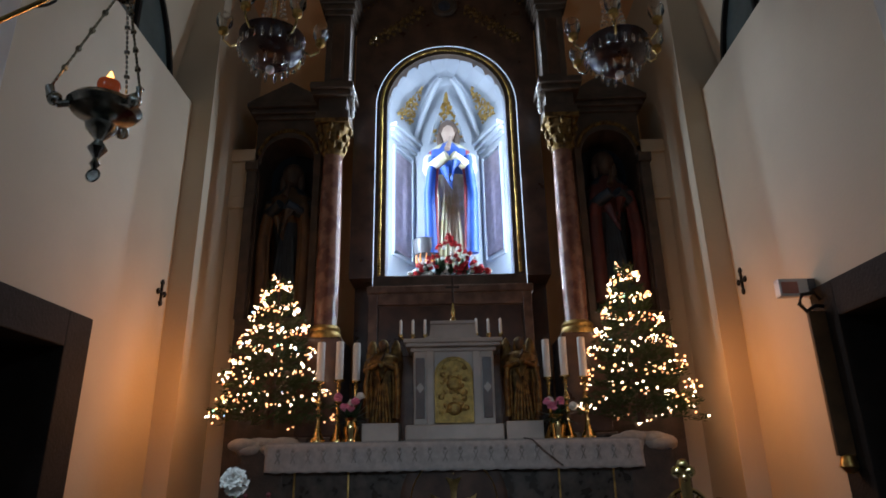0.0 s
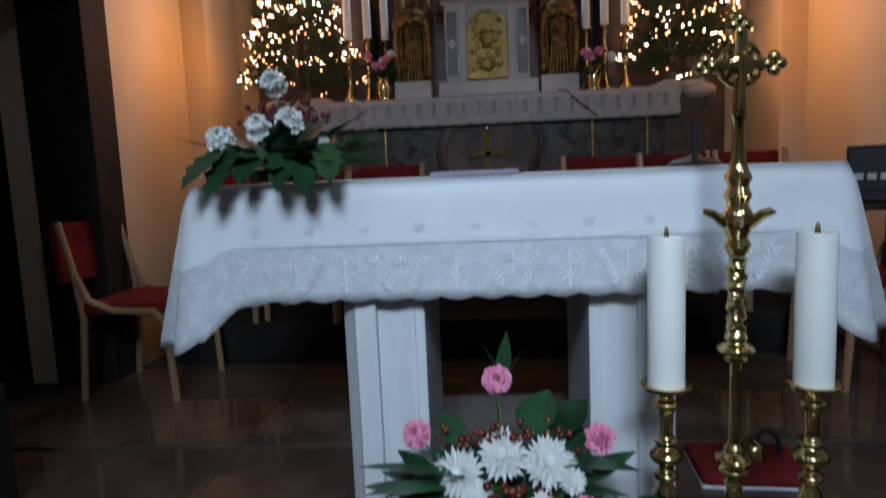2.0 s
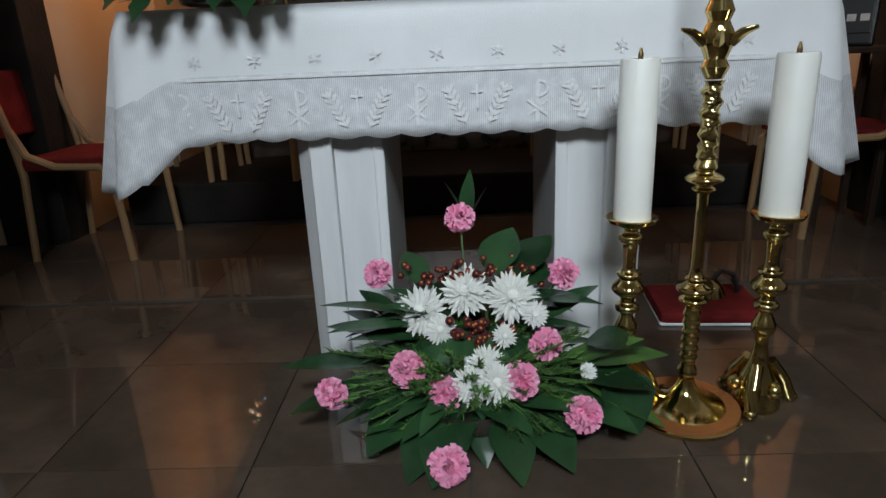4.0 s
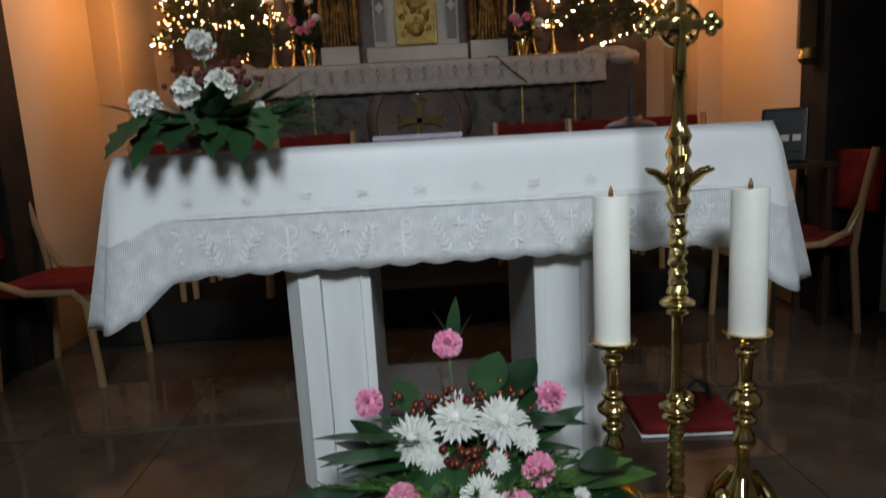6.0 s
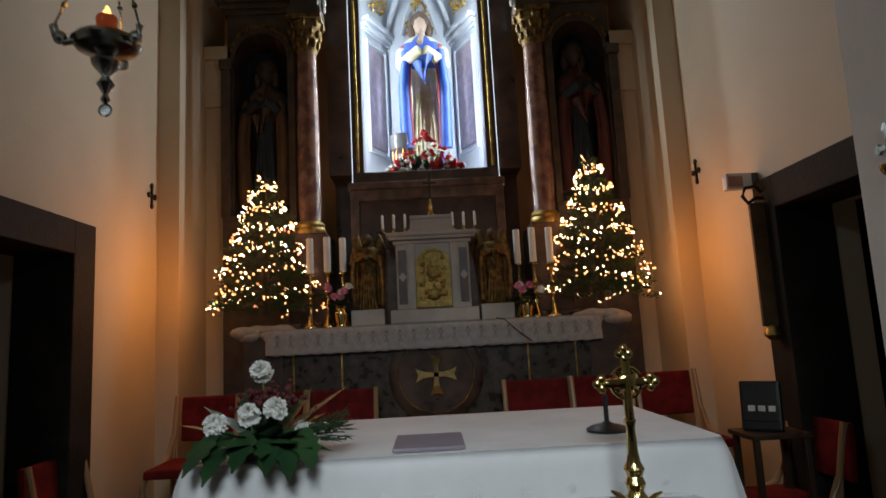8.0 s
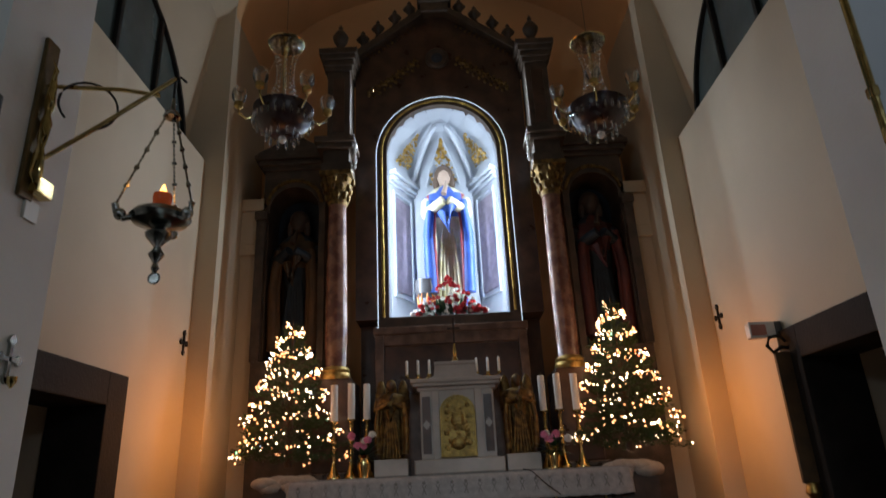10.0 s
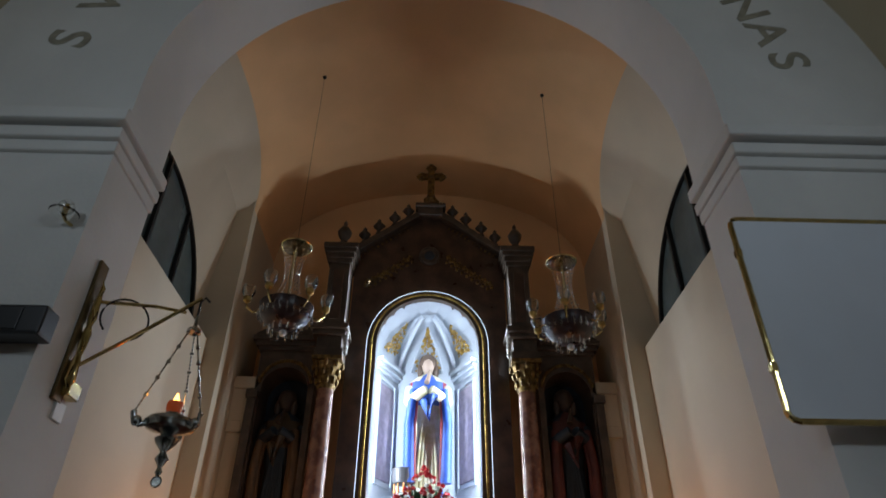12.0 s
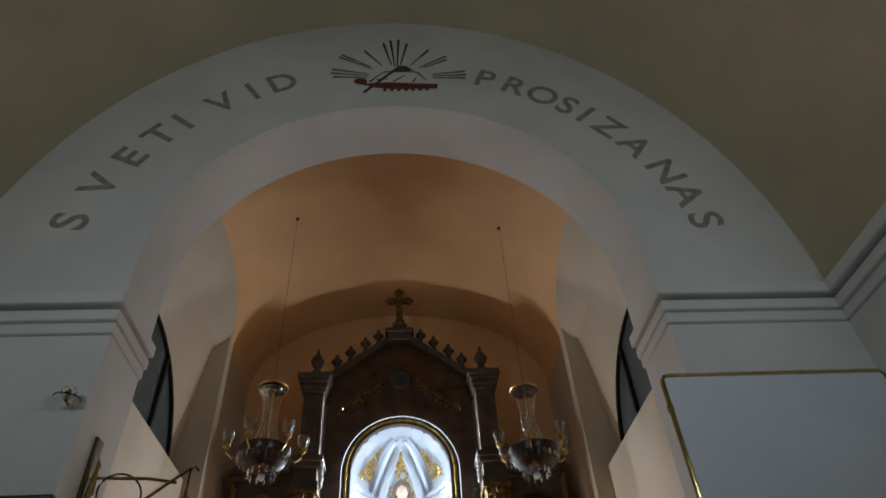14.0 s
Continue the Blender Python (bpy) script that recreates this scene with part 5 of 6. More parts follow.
low += turned([(0.02, 0.29), (0.034, 0.305), (0.022, 0.318), (0.040, 0.328), (0.040, 0.338), (0.020, 0.35), (0.024, 0.36), (0.014, 0.375), (0.0125, 0.45), (0.0125, 0.55), (0.014, 0.562), (0.026, 0.572), (0.018, 0.58), (0.040, 0.592), (0.038, 0.602), (0.02, 0.612), (0.026, 0.622), (0.018, 0.64)])
part("lower_shaft", lathe(shape(), low, seg=22), BRASS, cr, "turned brass shaft with beaded rings", smooth=60)
bm = shape()
lathe(bm, [(0.019 + 0.0022 * math.sin(i * 1.05), 0.64 + i * 0.0039) for i in range(44)], seg=24, lobes=3, depth=0.16, twist=150)
part("twisted_shaft", bm, BRASS, cr, smooth=60)
bm = shape()
lathe(bm, [(0.018, 0.81), (0.026, 0.825), (0.03, 0.835), (0.022, 0.85), (0.03, 0.87), (0.036, 0.89), (0.03, 0.91), (0.022, 0.925), (0.03, 0.945), (0.022, 0.965), (0.03, 0.985), (0.020, 1.005), (0.016, 1.03), (0.013, 1.10), (0.018, 1.12), (0.012, 1.13)], seg=20)
knop = part("leafy_knop", bm, BRASS, cr, "brass knop with leaf points", smooth=40)
for i in range(6):
    a = 2 * math.pi * i / 6 + 0.2
    lf = tube(shape(), [(0.03 * math.cos(a), 0.03 * math.sin(a), 0.885), (0.058 * math.cos(a), 0.058 * math.sin(a), 0.905), (0.082 * math.cos(a), 0.082 * math.sin(a), 0.912)], 0.013, 6, 0, 0.004)
    part("leaf_point", lf, BRASS, knop, "", None, 40)
bm = shape()
box(bm, -0.013, 0.013, -0.007, 0.007, 1.12, 1.315, 0.004)
box(bm, -0.07, 0.07, -0.0075, 0.0075, 1.215, 1.241, 0.004)
for x, z in ((-0.072, 1.228), (0.072, 1.228), (0, 1.312)):
    for dx, dz in ((0.014, 0), (-0.014, 0), (0, 0.014), (0, -0.014)):
        ball(bm, (x + dx, 0, z + dz), 0.014, 0, 8, 6, 1, 0.7, 1)
for a in range(4):
    q = radians(45 + 90 * a)
    tube(bm, [(0.012 * math.cos(q), 0, 1.228 + 0.012 * math.sin(q)), (0.05 * math.cos(q), 0, 1.228 + 0.05 * math.sin(q))], 0.010, 6, 0, 0.003)
ball(bm, (0, -0.004, 1.228), 0.03, 0, 14, 8, 1, 0.35, 1)
tube(bm, [(0.045 * math.cos(2 * math.pi * k / 24), 0, 1.228 + 0.045 * math.sin(2 * math.pi * k / 24)) for k in range(25)], 0.006, 6)
tube(bm, [(0, -0.012, 1.13), (0, -0.016, 1.20), (0, -0.014, 1.25)], 0.011, 8, 0, 0.007)
part("cross_head", bm, BRASS, cr, "brass cross with trefoil ends", smooth=45)

# ---- altar table ----
TX0, TX1, TY0, TY1 = -0.865, 0.945, 3.08, 4.12
TOPZ = 1.013
tbm = thing("altar_table", Matrix(), "white altar table on two panelled pedestals", "table")
part("tabletop", box(shape(), TX0 + 0.012, TX1 - 0.012, TY0 + 0.012, TY1 - 0.012, 0.955, TOPZ - 0.002, 0.01), WHITEPAINT, tbm)
for x0, x1, out in ((-0.405, -0.205, -1), (0.262, 0.470, 1)):
    lg = part("pedestal", box(shape(), x0 + 0.03, x1 - 0.03, 3.135, 3.62, 0, 0.955, 0.004), WHITEPAINT, tbm)
    wl_, wr_ = (0.062, 0.03) if out < 0 else (0.034, 0.075)
    part("stile", box(shape(), x0, x0 + wl_, 3.105 if out < 0 else 3.128, 3.64, 0, 0.955, 0.005), WHITEPAINT, lg)
    part("stile", box(shape(), x1 - wr_, x1, 3.128 if out < 0 else 3.105, 3.64, 0, 0.955, 0.005), WHITEPAINT, lg)
    chamfer = shape()
    e = x0 if out < 0 else x1
    plan = ((e + out * 0.045, 3.17), (e + out * 0.001, 3.11), (e + out * 0.001, 3.62), (e + out * 0.045, 3.62))
    lo, hi = [[chamfer.verts.new((px, py, pz)) for px, py in plan] for pz in (0.0, 0.955)]
    for k in range(4):
        chamfer.faces.new((lo[k], lo[(k + 1) % 4], hi[(k + 1) % 4], hi[k]))
    chamfer.faces.new(lo[::-1])
    chamfer.faces.new(hi)
    bmesh.ops.recalc_face_normals(chamfer, faces=chamfer.faces[:])
    part("chamfered_edge", chamfer, WHITEPAINT, lg)
cl = draped_cloth("tablecloth", TX0, TX1, TY0, TY1, TOPZ, 0.325, 0.145, [CLOTH, LACE], "white altar cloth with a crocheted lace border", 0.0007, lace_from=0.50, rad=0.05, flare=0.075)
FY = TY0 - 0.0143
LIFT = itertools.cycle((0.0010, 0.0013, 0.0016, 0.0019, 0.0022))


def strip(bm, p, q, w):
    a, b = Vector((p[0], FY, p[1])), Vector((q[0], FY, q[1]))
    d = (b - a).normalized()
    n = Vector((d.z, 0, -d.x)) * w * 0.5
    lo, hi, up = [], [], next(LIFT)
    for v in (a - n, a + n, b + n, b - n):
        lo.append(bm.verts.new(v))
        hi.append(bm.verts.new(v + Vector((0, -up, 0))))
    bm.faces.new(hi)
    for i in range(4):
        bm.faces.new((lo[i], lo[(i + 1) % 4], hi[(i + 1) % 4], hi[i]))


for k in range(6):
    x, z = -0.72 + 0.308 * k, 0.757
    bm = shape()
    strip(bm, (x, z - 0.052), (x, z + 0.05), 0.008)
    strip(bm, (x - 0.026, z - 0.036), (x + 0.026, z + 0.004), 0.007)
    strip(bm, (x - 0.026, z + 0.004), (x + 0.026, z - 0.036), 0.007)
    pp = [(x + 0.002 + 0.024 * math.sin(radians(a)), z + 0.032 + 0.019 * math.cos(radians(a))) for a in range(0, 181, 30)]
    for a, b in zip(pp, pp[1:]):
        strip(bm, a, b, 0.007)
    part("monogram", bm, EMBROIDERY, cl, "crocheted monogram")
    if k == 5:
        break
    cxm = x + 0.154
    bm = shape()
    strip(bm, (cxm, z - 0.012), (cxm, z + 0.05), 0.006)
    strip(bm, (cxm - 0.016, z + 0.03), (cxm + 0.016, z + 0.03), 0.006)
    part("small_cross", bm, EMBROIDERY, cl, "crocheted cross")
    for s in (-1, 1):
        bm = shape()
        strip(bm, (cxm + s * 0.03, z - 0.048), (cxm + s * 0.078, z + 0.045), 0.004)
        for j in range(6):
            u = j / 6
            px, pz = cxm + s * (0.032 + 0.046 * u), z - 0.042 + 0.088 * u
            strip(bm, (px, pz), (px + s * 0.020, pz + 0.006), 0.009)
            strip(bm, (px, pz), (px - s * 0.008, pz + 0.020), 0.009)
        part("wheat_ear", bm, EMBROIDERY, cl, "crocheted ear of wheat")["kind"] = "stuff"
for k in range(11):
    x, z = -0.665 + 0.154 * k, 0.885
    bm = shape()
    for a in (0, 60, 120):
        dx, dz = 0.018 * math.sin(radians(a)), 0.018 * math.cos(radians(a))
        strip(bm, (x - dx, z - dz), (x + dx, z + dz), 0.005)
    part("star", bm, EMBROIDERY, cl, "crocheted star")
part("border_line", box(shape(), TX0 + 0.05, TX1 - 0.05, FY - 0.002, FY + 0.004, 0.838, 0.845), EMBROIDERY, cl)

bk = thing("book", Matrix.Translation((-0.025, 0.02, TOPZ + 0.004)), "lilac-grey bound book lying on the altar cloth", "book")
part("cover", box(shape(), -0.145, 0.10, 3.09, 3.40, 0.0, 0.013, 0.003), PAGES, bk)
part("page_block", box(shape(), -0.138, 0.096, 3.092, 3.395, 0.003, 0.0105, 0.001), WAX, bk)
mc = thing("microphone_stand", Matrix.Translation((0.615, 3.33, TOPZ + 0.004)), "small black table microphone stand", "microphone")
part("base", lathe(shape(), [(0.075, 0), (0.078, 0.008), (0.06, 0.018), (0.02, 0.028), (0.012, 0.035)], seg=28), BLACK, mc, smooth=40)
part("stem", tube(shape(), [(0, 0, 0.03), (0, 0, 0.13)], 0.009, 10), BLACK, mc)
cu = thing("kneeling_cushion", Matrix.Translation((0.81, 3.40, 0.004)) @ pose(0, 0, 0, 0, 0, -4), "flat red cushion with pale piping on the floor", "cushion")
part("pad", box(shape(), -0.17, 0.17, -0.13, 0.13, 0.0, 0.05, 0.02), REDCLOTH, cu)
part("piping", tube(shape(), [(-0.165, -0.125, 0.008), (0.165, -0.125, 0.008), (0.165, 0.125, 0.008), (-0.165, 0.125, 0.008), (-0.165, -0.125, 0.008)], 0.006, 6), CLOTH, cu, "pale piping")
bl = thing("altar_bell", Matrix.Translation((0.84, 3.42, 0.054)), "brass hand bell with a black handle on the cushion", "bell")
part("bell", lathe(shape(), [(0.05, 0), (0.048, 0.01), (0.035, 0.035), (0.025, 0.05), (0.005, 0.056)], seg=18), BRASS, bl, smooth=40)
part("handle", tube(shape(), [(0.0, 0, 0.05), (0.03, 0, 0.085), (0.07, 0, 0.07), (0.09, 0, 0.01)], 0.009, 8), BLACK, bl)


# ---- trees ----
def fir(name, x, y, z0, h, w, seed):
    rnd = random.Random(seed)
    ob = thing(name, Matrix.Translation((x, y, z0)), "small green fir tree full of warm lights", "christmas tree", "lit fir trees")
    part("trunk", tube(shape(), [(0, 0, 0), (0.005, 0, h * 0.5), (0, 0, h)], 0.028, 8, 0, 0.006), BARK, ob)
    verts, faces = [], []
    tips = []
    for tier in range(15):
        u = tier / 15
        z = h * (0.05 + 0.92 * u)
        reach = w * (1 - u) ** 0.85 * (0.92 + 0.12 * math.sin(tier * 2.1)) + 0.03
        cnt = int(15 - 8 * u)
        for i in range(cnt):
            a = 2 * math.pi * (i + rnd.random() * 0.7) / cnt + tier
            ln = reach * rnd.uniform(0.72, 1.12)
            droop = rnd.uniform(-0.16, 0.10)
            base = Vector((0, 0, z))
            tip = Vector((ln * math.cos(a), ln * math.sin(a), z + droop * ln + 0.03))
            tips.append((base, tip))
            d = (tip - base)
            dn = d.normalized()
            side = dn.cross(Vector((0, 0, 1))).normalized()
            for j in range(int(26 + 120 * ln)):
                s = 0.22 + 0.78 * rnd.random() ** 0.7
                off = side * rnd.gauss(0, 0.16 * ln * (1.15 - s)) + Vector((0, 0, rnd.gauss(0, 0.012)))
                p = base + d * s + off
                v = (dn * 0.7 + side * (rnd.uniform(-1, 1)) + Vector((0, 0, rnd.uniform(-0.35, 0.7)))).normalized() * rnd.uniform(0.022, 0.05)
                wv = v.cross(Vector((rnd.random(), rnd.random(), rnd.random()))).normalized() * 0.0042
                k = len(verts)
                verts += [p - wv, p + wv, p + v]
                faces.append((k, k + 1, k + 2))
    me = bpy.data.meshes.new("crown")
    me.from_pydata([tuple(v) for v in verts], [], faces)
    me.materials.append(FIR)
    crown = new("crown", me)
    crown.parent = ob
    tagged(crown, "dense green needles on drooping boughs")
    bm = shape()
    cnt = 0
    wire = []
    turns, total = 6.5, 480
    for i in range(total):
        u = (i + rnd.uniform(-0.4, 0.4)) / total
        u = max(0.0, u)
        zz = 0.04 + 0.93 * u
        a = 2 * math.pi * turns * u + rnd.gauss(0, 0.16)
        rr = w * (1 - zz) ** 0.85 * rnd.uniform(0.86, 1.08) + 0.03
        p = Vector((rr * math.cos(a), rr * math.sin(a), h * zz + 0.05 * math.sin(3.3 * a) * (1 - u) + rnd.gauss(0, 0.017)))
        wire.append(p)
        kind = rnd.random()
        mat = 1 if kind < 0.42 else (0 if kind < 0.93 else (2 if kind < 0.955 else (3 if kind < 0.985 else 4)))
        ball(bm, p, rnd.uniform(0.0052, 0.0080), mat, 6, 4)
    ch = part("light_chain", bm, [BULB, BULBHOT, BULBBLUE, BULBRED, BULBGREEN], ob, "chain of small warm and coloured lights")
    ch["kind"] = "stuff"
    part("wire", tube(shape(), wire, 0.0018, 3), FIR, ch, "thin green wire")
    return ob


for s, seed in ((-1, 3), (1, 8)):
    x = -1.215 if s < 0 else 1.245
    fir("fir_tree", x, 5.58, 1.60, 1.08 if s < 0 else 1.13, 0.40, seed)
    st = thing("tree_stand", Matrix.Translation((x, 5.58, PLAT + STEP)), "dark wooden stand wrapped in white cotton under the fir", "stand", "tree stands")
    part("stand_body", box(shape(), -0.14, 0.14, -0.12, 0.14, 0, 1.235, 0.01), CARVED, st)
    bm = shape()
    for i in range(30):
        ball(bm, (random.uniform(-0.16, 0.15), random.uniform(-0.10, 0.1), 1.225 + random.uniform(0, 0.05)), random.uniform(0.05, 0.09), 0, 10, 7, 1.3, 1, 0.6)
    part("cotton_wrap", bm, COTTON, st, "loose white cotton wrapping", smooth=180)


# ---- chairs ----
def make_chair(m):
    ob = thing("chair", m, "beech chair with dark red padded seat and back", "chair", "chancel chairs")
    part("seat", box(shape(), -0.23, 0.23, -0.22, 0.22, 0.42, 0.475, 0.018), REDCLOTH, ob, "red padded seat")
    part("backrest", box(shape(), -0.21, 0.21, 0.20, 0.24, 0.58, 0.87, 0.016, m=Matrix.Translation((0, 0.03, 0)) @ pose(0, 0, 0, -4, 0, 0) @ Matrix.Translation((0, 0.03, 0))), REDCLOTH, ob, "red padded back")
    for s in (-1, 1):
        part("back_leg", tube(shape(), [(s * 0.225, 0.25, 0.0), (s * 0.225, 0.21, 0.40), (s * 0.225, 0.235, 0.62), (s * 0.225, 0.29, 0.86)], 0.017, 8), BEECH, ob)
        part("front_leg", tube(shape(), [(s * 0.235, -0.22, 0.0), (s * 0.235, -0.20, 0.38), (s * 0.235, -0.15, 0.435), (s * 0.235, 0.05, 0.44), (s * 0.235, 0.17, 0.49), (s * 0.228, 0.225, 0.60)], 0.017, 8), BEECH, ob, "bent beech leg and side rail")
    return ob


first = make_chair(Matrix.Translation((-0.63, 4.92, PLAT + STEP)))
for x, y, r in ((0.67, 4.92, 0), (1.12, 4.97, 0), (-1.10, 4.97, 0), (-1.52, 5.02, 0), (1.54, 5.02, 0), (-1.71, 4.36, 88), (1.71, 4.34, -88)):
    copy_thing(first, Matrix.Translation((x, y, PLAT + (STEP if y > 4.8 else 0))) @ pose(0, 0, 0, 0, 0, r))

# ---- sanctuary lamp on its bracket ----
sl = thing("sanctuary_lamp", Matrix.Translation((-1.12, 3.06, 0)), "hanging silver sanctuary lamp with a red glass and chains", "lamp")
part("bowl", lathe(shape(), [(0.004, 2.255), (0.016, 2.275), (0.008, 2.295), (0.03, 2.33), (0.012, 2.36), (0.046, 2.40), (0.05, 2.415), (0.02, 2.435), (0.10, 2.46), (0.115, 2.48), (0.10, 2.50), (0.04, 2.515), (0.035, 2.53)], seg=28), SILVER, sl, "tarnished silver bowl", smooth=35)
part("ring", lathe(shape(), [(0.020, -0.003), (0.025, 0.0), (0.020, 0.003), (0.018, 0.0)], seg=20, m=Matrix.Translation((0, 0, 2.236)) @ pose(0, 0, 0, 90, 0, 0)), SILVER, sl)
gl = part("red_glass", lathe(shape(), [(0.022, 2.525), (0.034, 2.545), (0.037, 2.57), (0.034, 2.582), (0.031, 2.57), (0.015, 2.53)], seg=20), REDGLASS, sl, "glowing red glass cup", smooth=40)
part("flame", lathe(shape(), [(0.008, 2.56), (0.017, 2.58), (0.012, 2.60), (0.003, 2.625)], seg=10), FLAME, gl, "small flame")
for i in range(3):
    a = radians(95 + 120 * i)
    ex, ey = 0.155 * math.cos(a), 0.155 * math.sin(a)
    bm = shape()
    tube(bm, [(0.09 * math.cos(a), 0.09 * math.sin(a), 2.475), (0.13 * math.cos(a), 0.13 * math.sin(a), 2.455), (ex, ey, 2.48), (ex * 1.05, ey * 1.05, 2.51)], 0.014, 8)
    ball(bm, (ex * 0.92, ey * 0.92, 2.47), 0.024, 0, 8, 6)
    part("scroll_arm", bm, SILVER, sl, smooth=60)
    bm = shape()
    a0, a1 = Vector((ex * 1.05, ey * 1.05, 2.50)), Vector((0.02 * math.cos(a), 0.02 * math.sin(a), 2.94))
    for k in range(26):
        u0, u1 = k / 26, (k + 0.72) / 26
        tube(bm, [a0.lerp(a1, u0), a0.lerp(a1, u1)], 0.0045 if k % 5 else 0.010, 5)
    part("chain", bm, SILVER, sl, "link chain")
part("canopy", lathe(shape(), [(0.035, 2.93), (0.03, 2.95), (0.01, 2.965), (0.006, 3.02)], seg=14), SILVER, sl, smooth=40)
part("hook", tube(shape(), [(0, 0, 3.01), (0.0, 0, 3.10), (0.02, 0, 3.125), (0.045, 0.0, 3.10)], 0.006, 6), IRON, sl)
br = thing("lamp_bracket", Matrix(), "wrought iron and brass wall bracket for the hanging lamp", "bracket")
part("wall_plate", box(shape(), -JX + 0.0, -JX + 0.018, 2.905, 2.985, 2.54, 3.24, 0.006), material("ochre_brown_plate", (0.26, 0.18, 0.08), 0.45, 0.5, var=0.2), br, "ochre-brown metal wall plate")
mount = part("brass_mount", lathe(shape(), [(0.006, 2.60), (0.022, 2.63), (0.020, 2.72), (0.011, 2.75), (0.017, 2.79), (0.019, 2.86), (0.010, 2.90), (0.018, 2.94), (0.014, 3.02), (0.005, 3.12)], -JX + 0.04, 2.945, 0, 14, lobes=3, depth=0.25, twist=160), BRASS, br, "twisted brass leaf mount", smooth=50)
for dz in (2.76, 2.91, 3.05):
    part("leaf", tube(shape(), [(-JX + 0.04, 2.945, dz), (-JX + 0.06, 2.93, dz + 0.04), (-JX + 0.045, 2.92, dz + 0.08)], 0.009, 6, 0, 0.002), BRASS, mount)
part("arm", tube(shape(), [(-JX + 0.02, 2.945, 3.03), (-1.32, 3.02, 3.05), (-1.18, 3.06, 3.04)], 0.009, 8), BRASS, br)
part("strut", tube(shape(), [(-JX + 0.02, 2.945, 2.68), (-1.38, 3.0, 2.87), (-1.12, 3.06, 3.12)], 0.009, 8), BRASS, br)
bm = shape()
cc, ax, ay = Vector((-1.43, 2.99, 2.96)), Vector((0.83, 0.5, 0)).normalized(), Vector((0, 0, 1))
tube(bm, [cc + (ax * math.cos(2 * math.pi * k / 24) + ay * math.sin(2 * math.pi * k / 24)) * 0.105 for k in range(-5, 16)], 0.005, 6)
part("scroll", bm, IRON, br)
sw = thing("wall_box", Matrix.Translation((-JX, 3.0, 2.54)), "small brass box with a switch plate on the pier", "box")
part("case", box(shape(), 0, 0.05, -0.05, 0.05, 0.03, 0.10, 0.006), BRASS, sw)
part("plate", box(shape(), 0, 0.012, -0.04, 0.04, -0.07, 0.01, 0.003), WAX, sw, "pale switch plate")


# ---- consecration crosses ----
def wall_cross(m, r, label, mat, bob=False):
    ob = thing("wall_cross", m, label, "cross", "wall crosses")
    bm = shape()
    for k in range(4):
        q = pose(0, 0, 0, 0, 90 * k, 0)
        prism(bm, [(-0.14 * r, 0), (-0.12 * r, 0.6 * r), (-0.32 * r, 0.72 * r), (-0.2 * r, 0.9 * r), (0, 1.02 * r), (0.2 * r, 0.9 * r), (0.32 * r, 0.72 * r), (0.12 * r, 0.6 * r), (0.14 * r, 0)], -0.012, 0.0, 0, q @ Matrix.Diagonal((0.9, 1, 1.25 if k % 2 == 0 else 0.9, 1)))
    part("cross", bm, mat, ob)
    if bob:
        part("candle_holder", lathe(shape(), [(0.004, -0.03), (0.016, -0.01), (0.018, 0.01), (0.01, 0.012)], 0, -0.03, -r * 1.05, 12), BRASS, ob, "little brass candle holder", smooth=40)


wall_cross(Matrix.Translation((-WX + 0.002, 5.44, 2.515)) @ pose(0, 0, 0, 0, 0, 90), 0.075, "dark iron cross fixed to the plaster", IRON)
wall_cross(Matrix.Translation((WX - 0.002, 5.44, 2.51)) @ pose(0, 0, 0, 0, 0, -90), 0.075, "dark iron cross fixed to the plaster", IRON)
wall_cross(Matrix.Translation((-JX + 0.002, 3.03, 1.95)) @ pose(0, 0, 0, 0, 0, 90), 0.07, "tarnished brass cross with a candle holder on the pier", SILVER, True)
wall_cross(Matrix.Translation((JX - 0.002, 3.01, 1.965)) @ pose(0, 0, 0, 0, 0, -90), 0.07, "tarnished brass cross with a candle holder on the pier", SILVER, True)


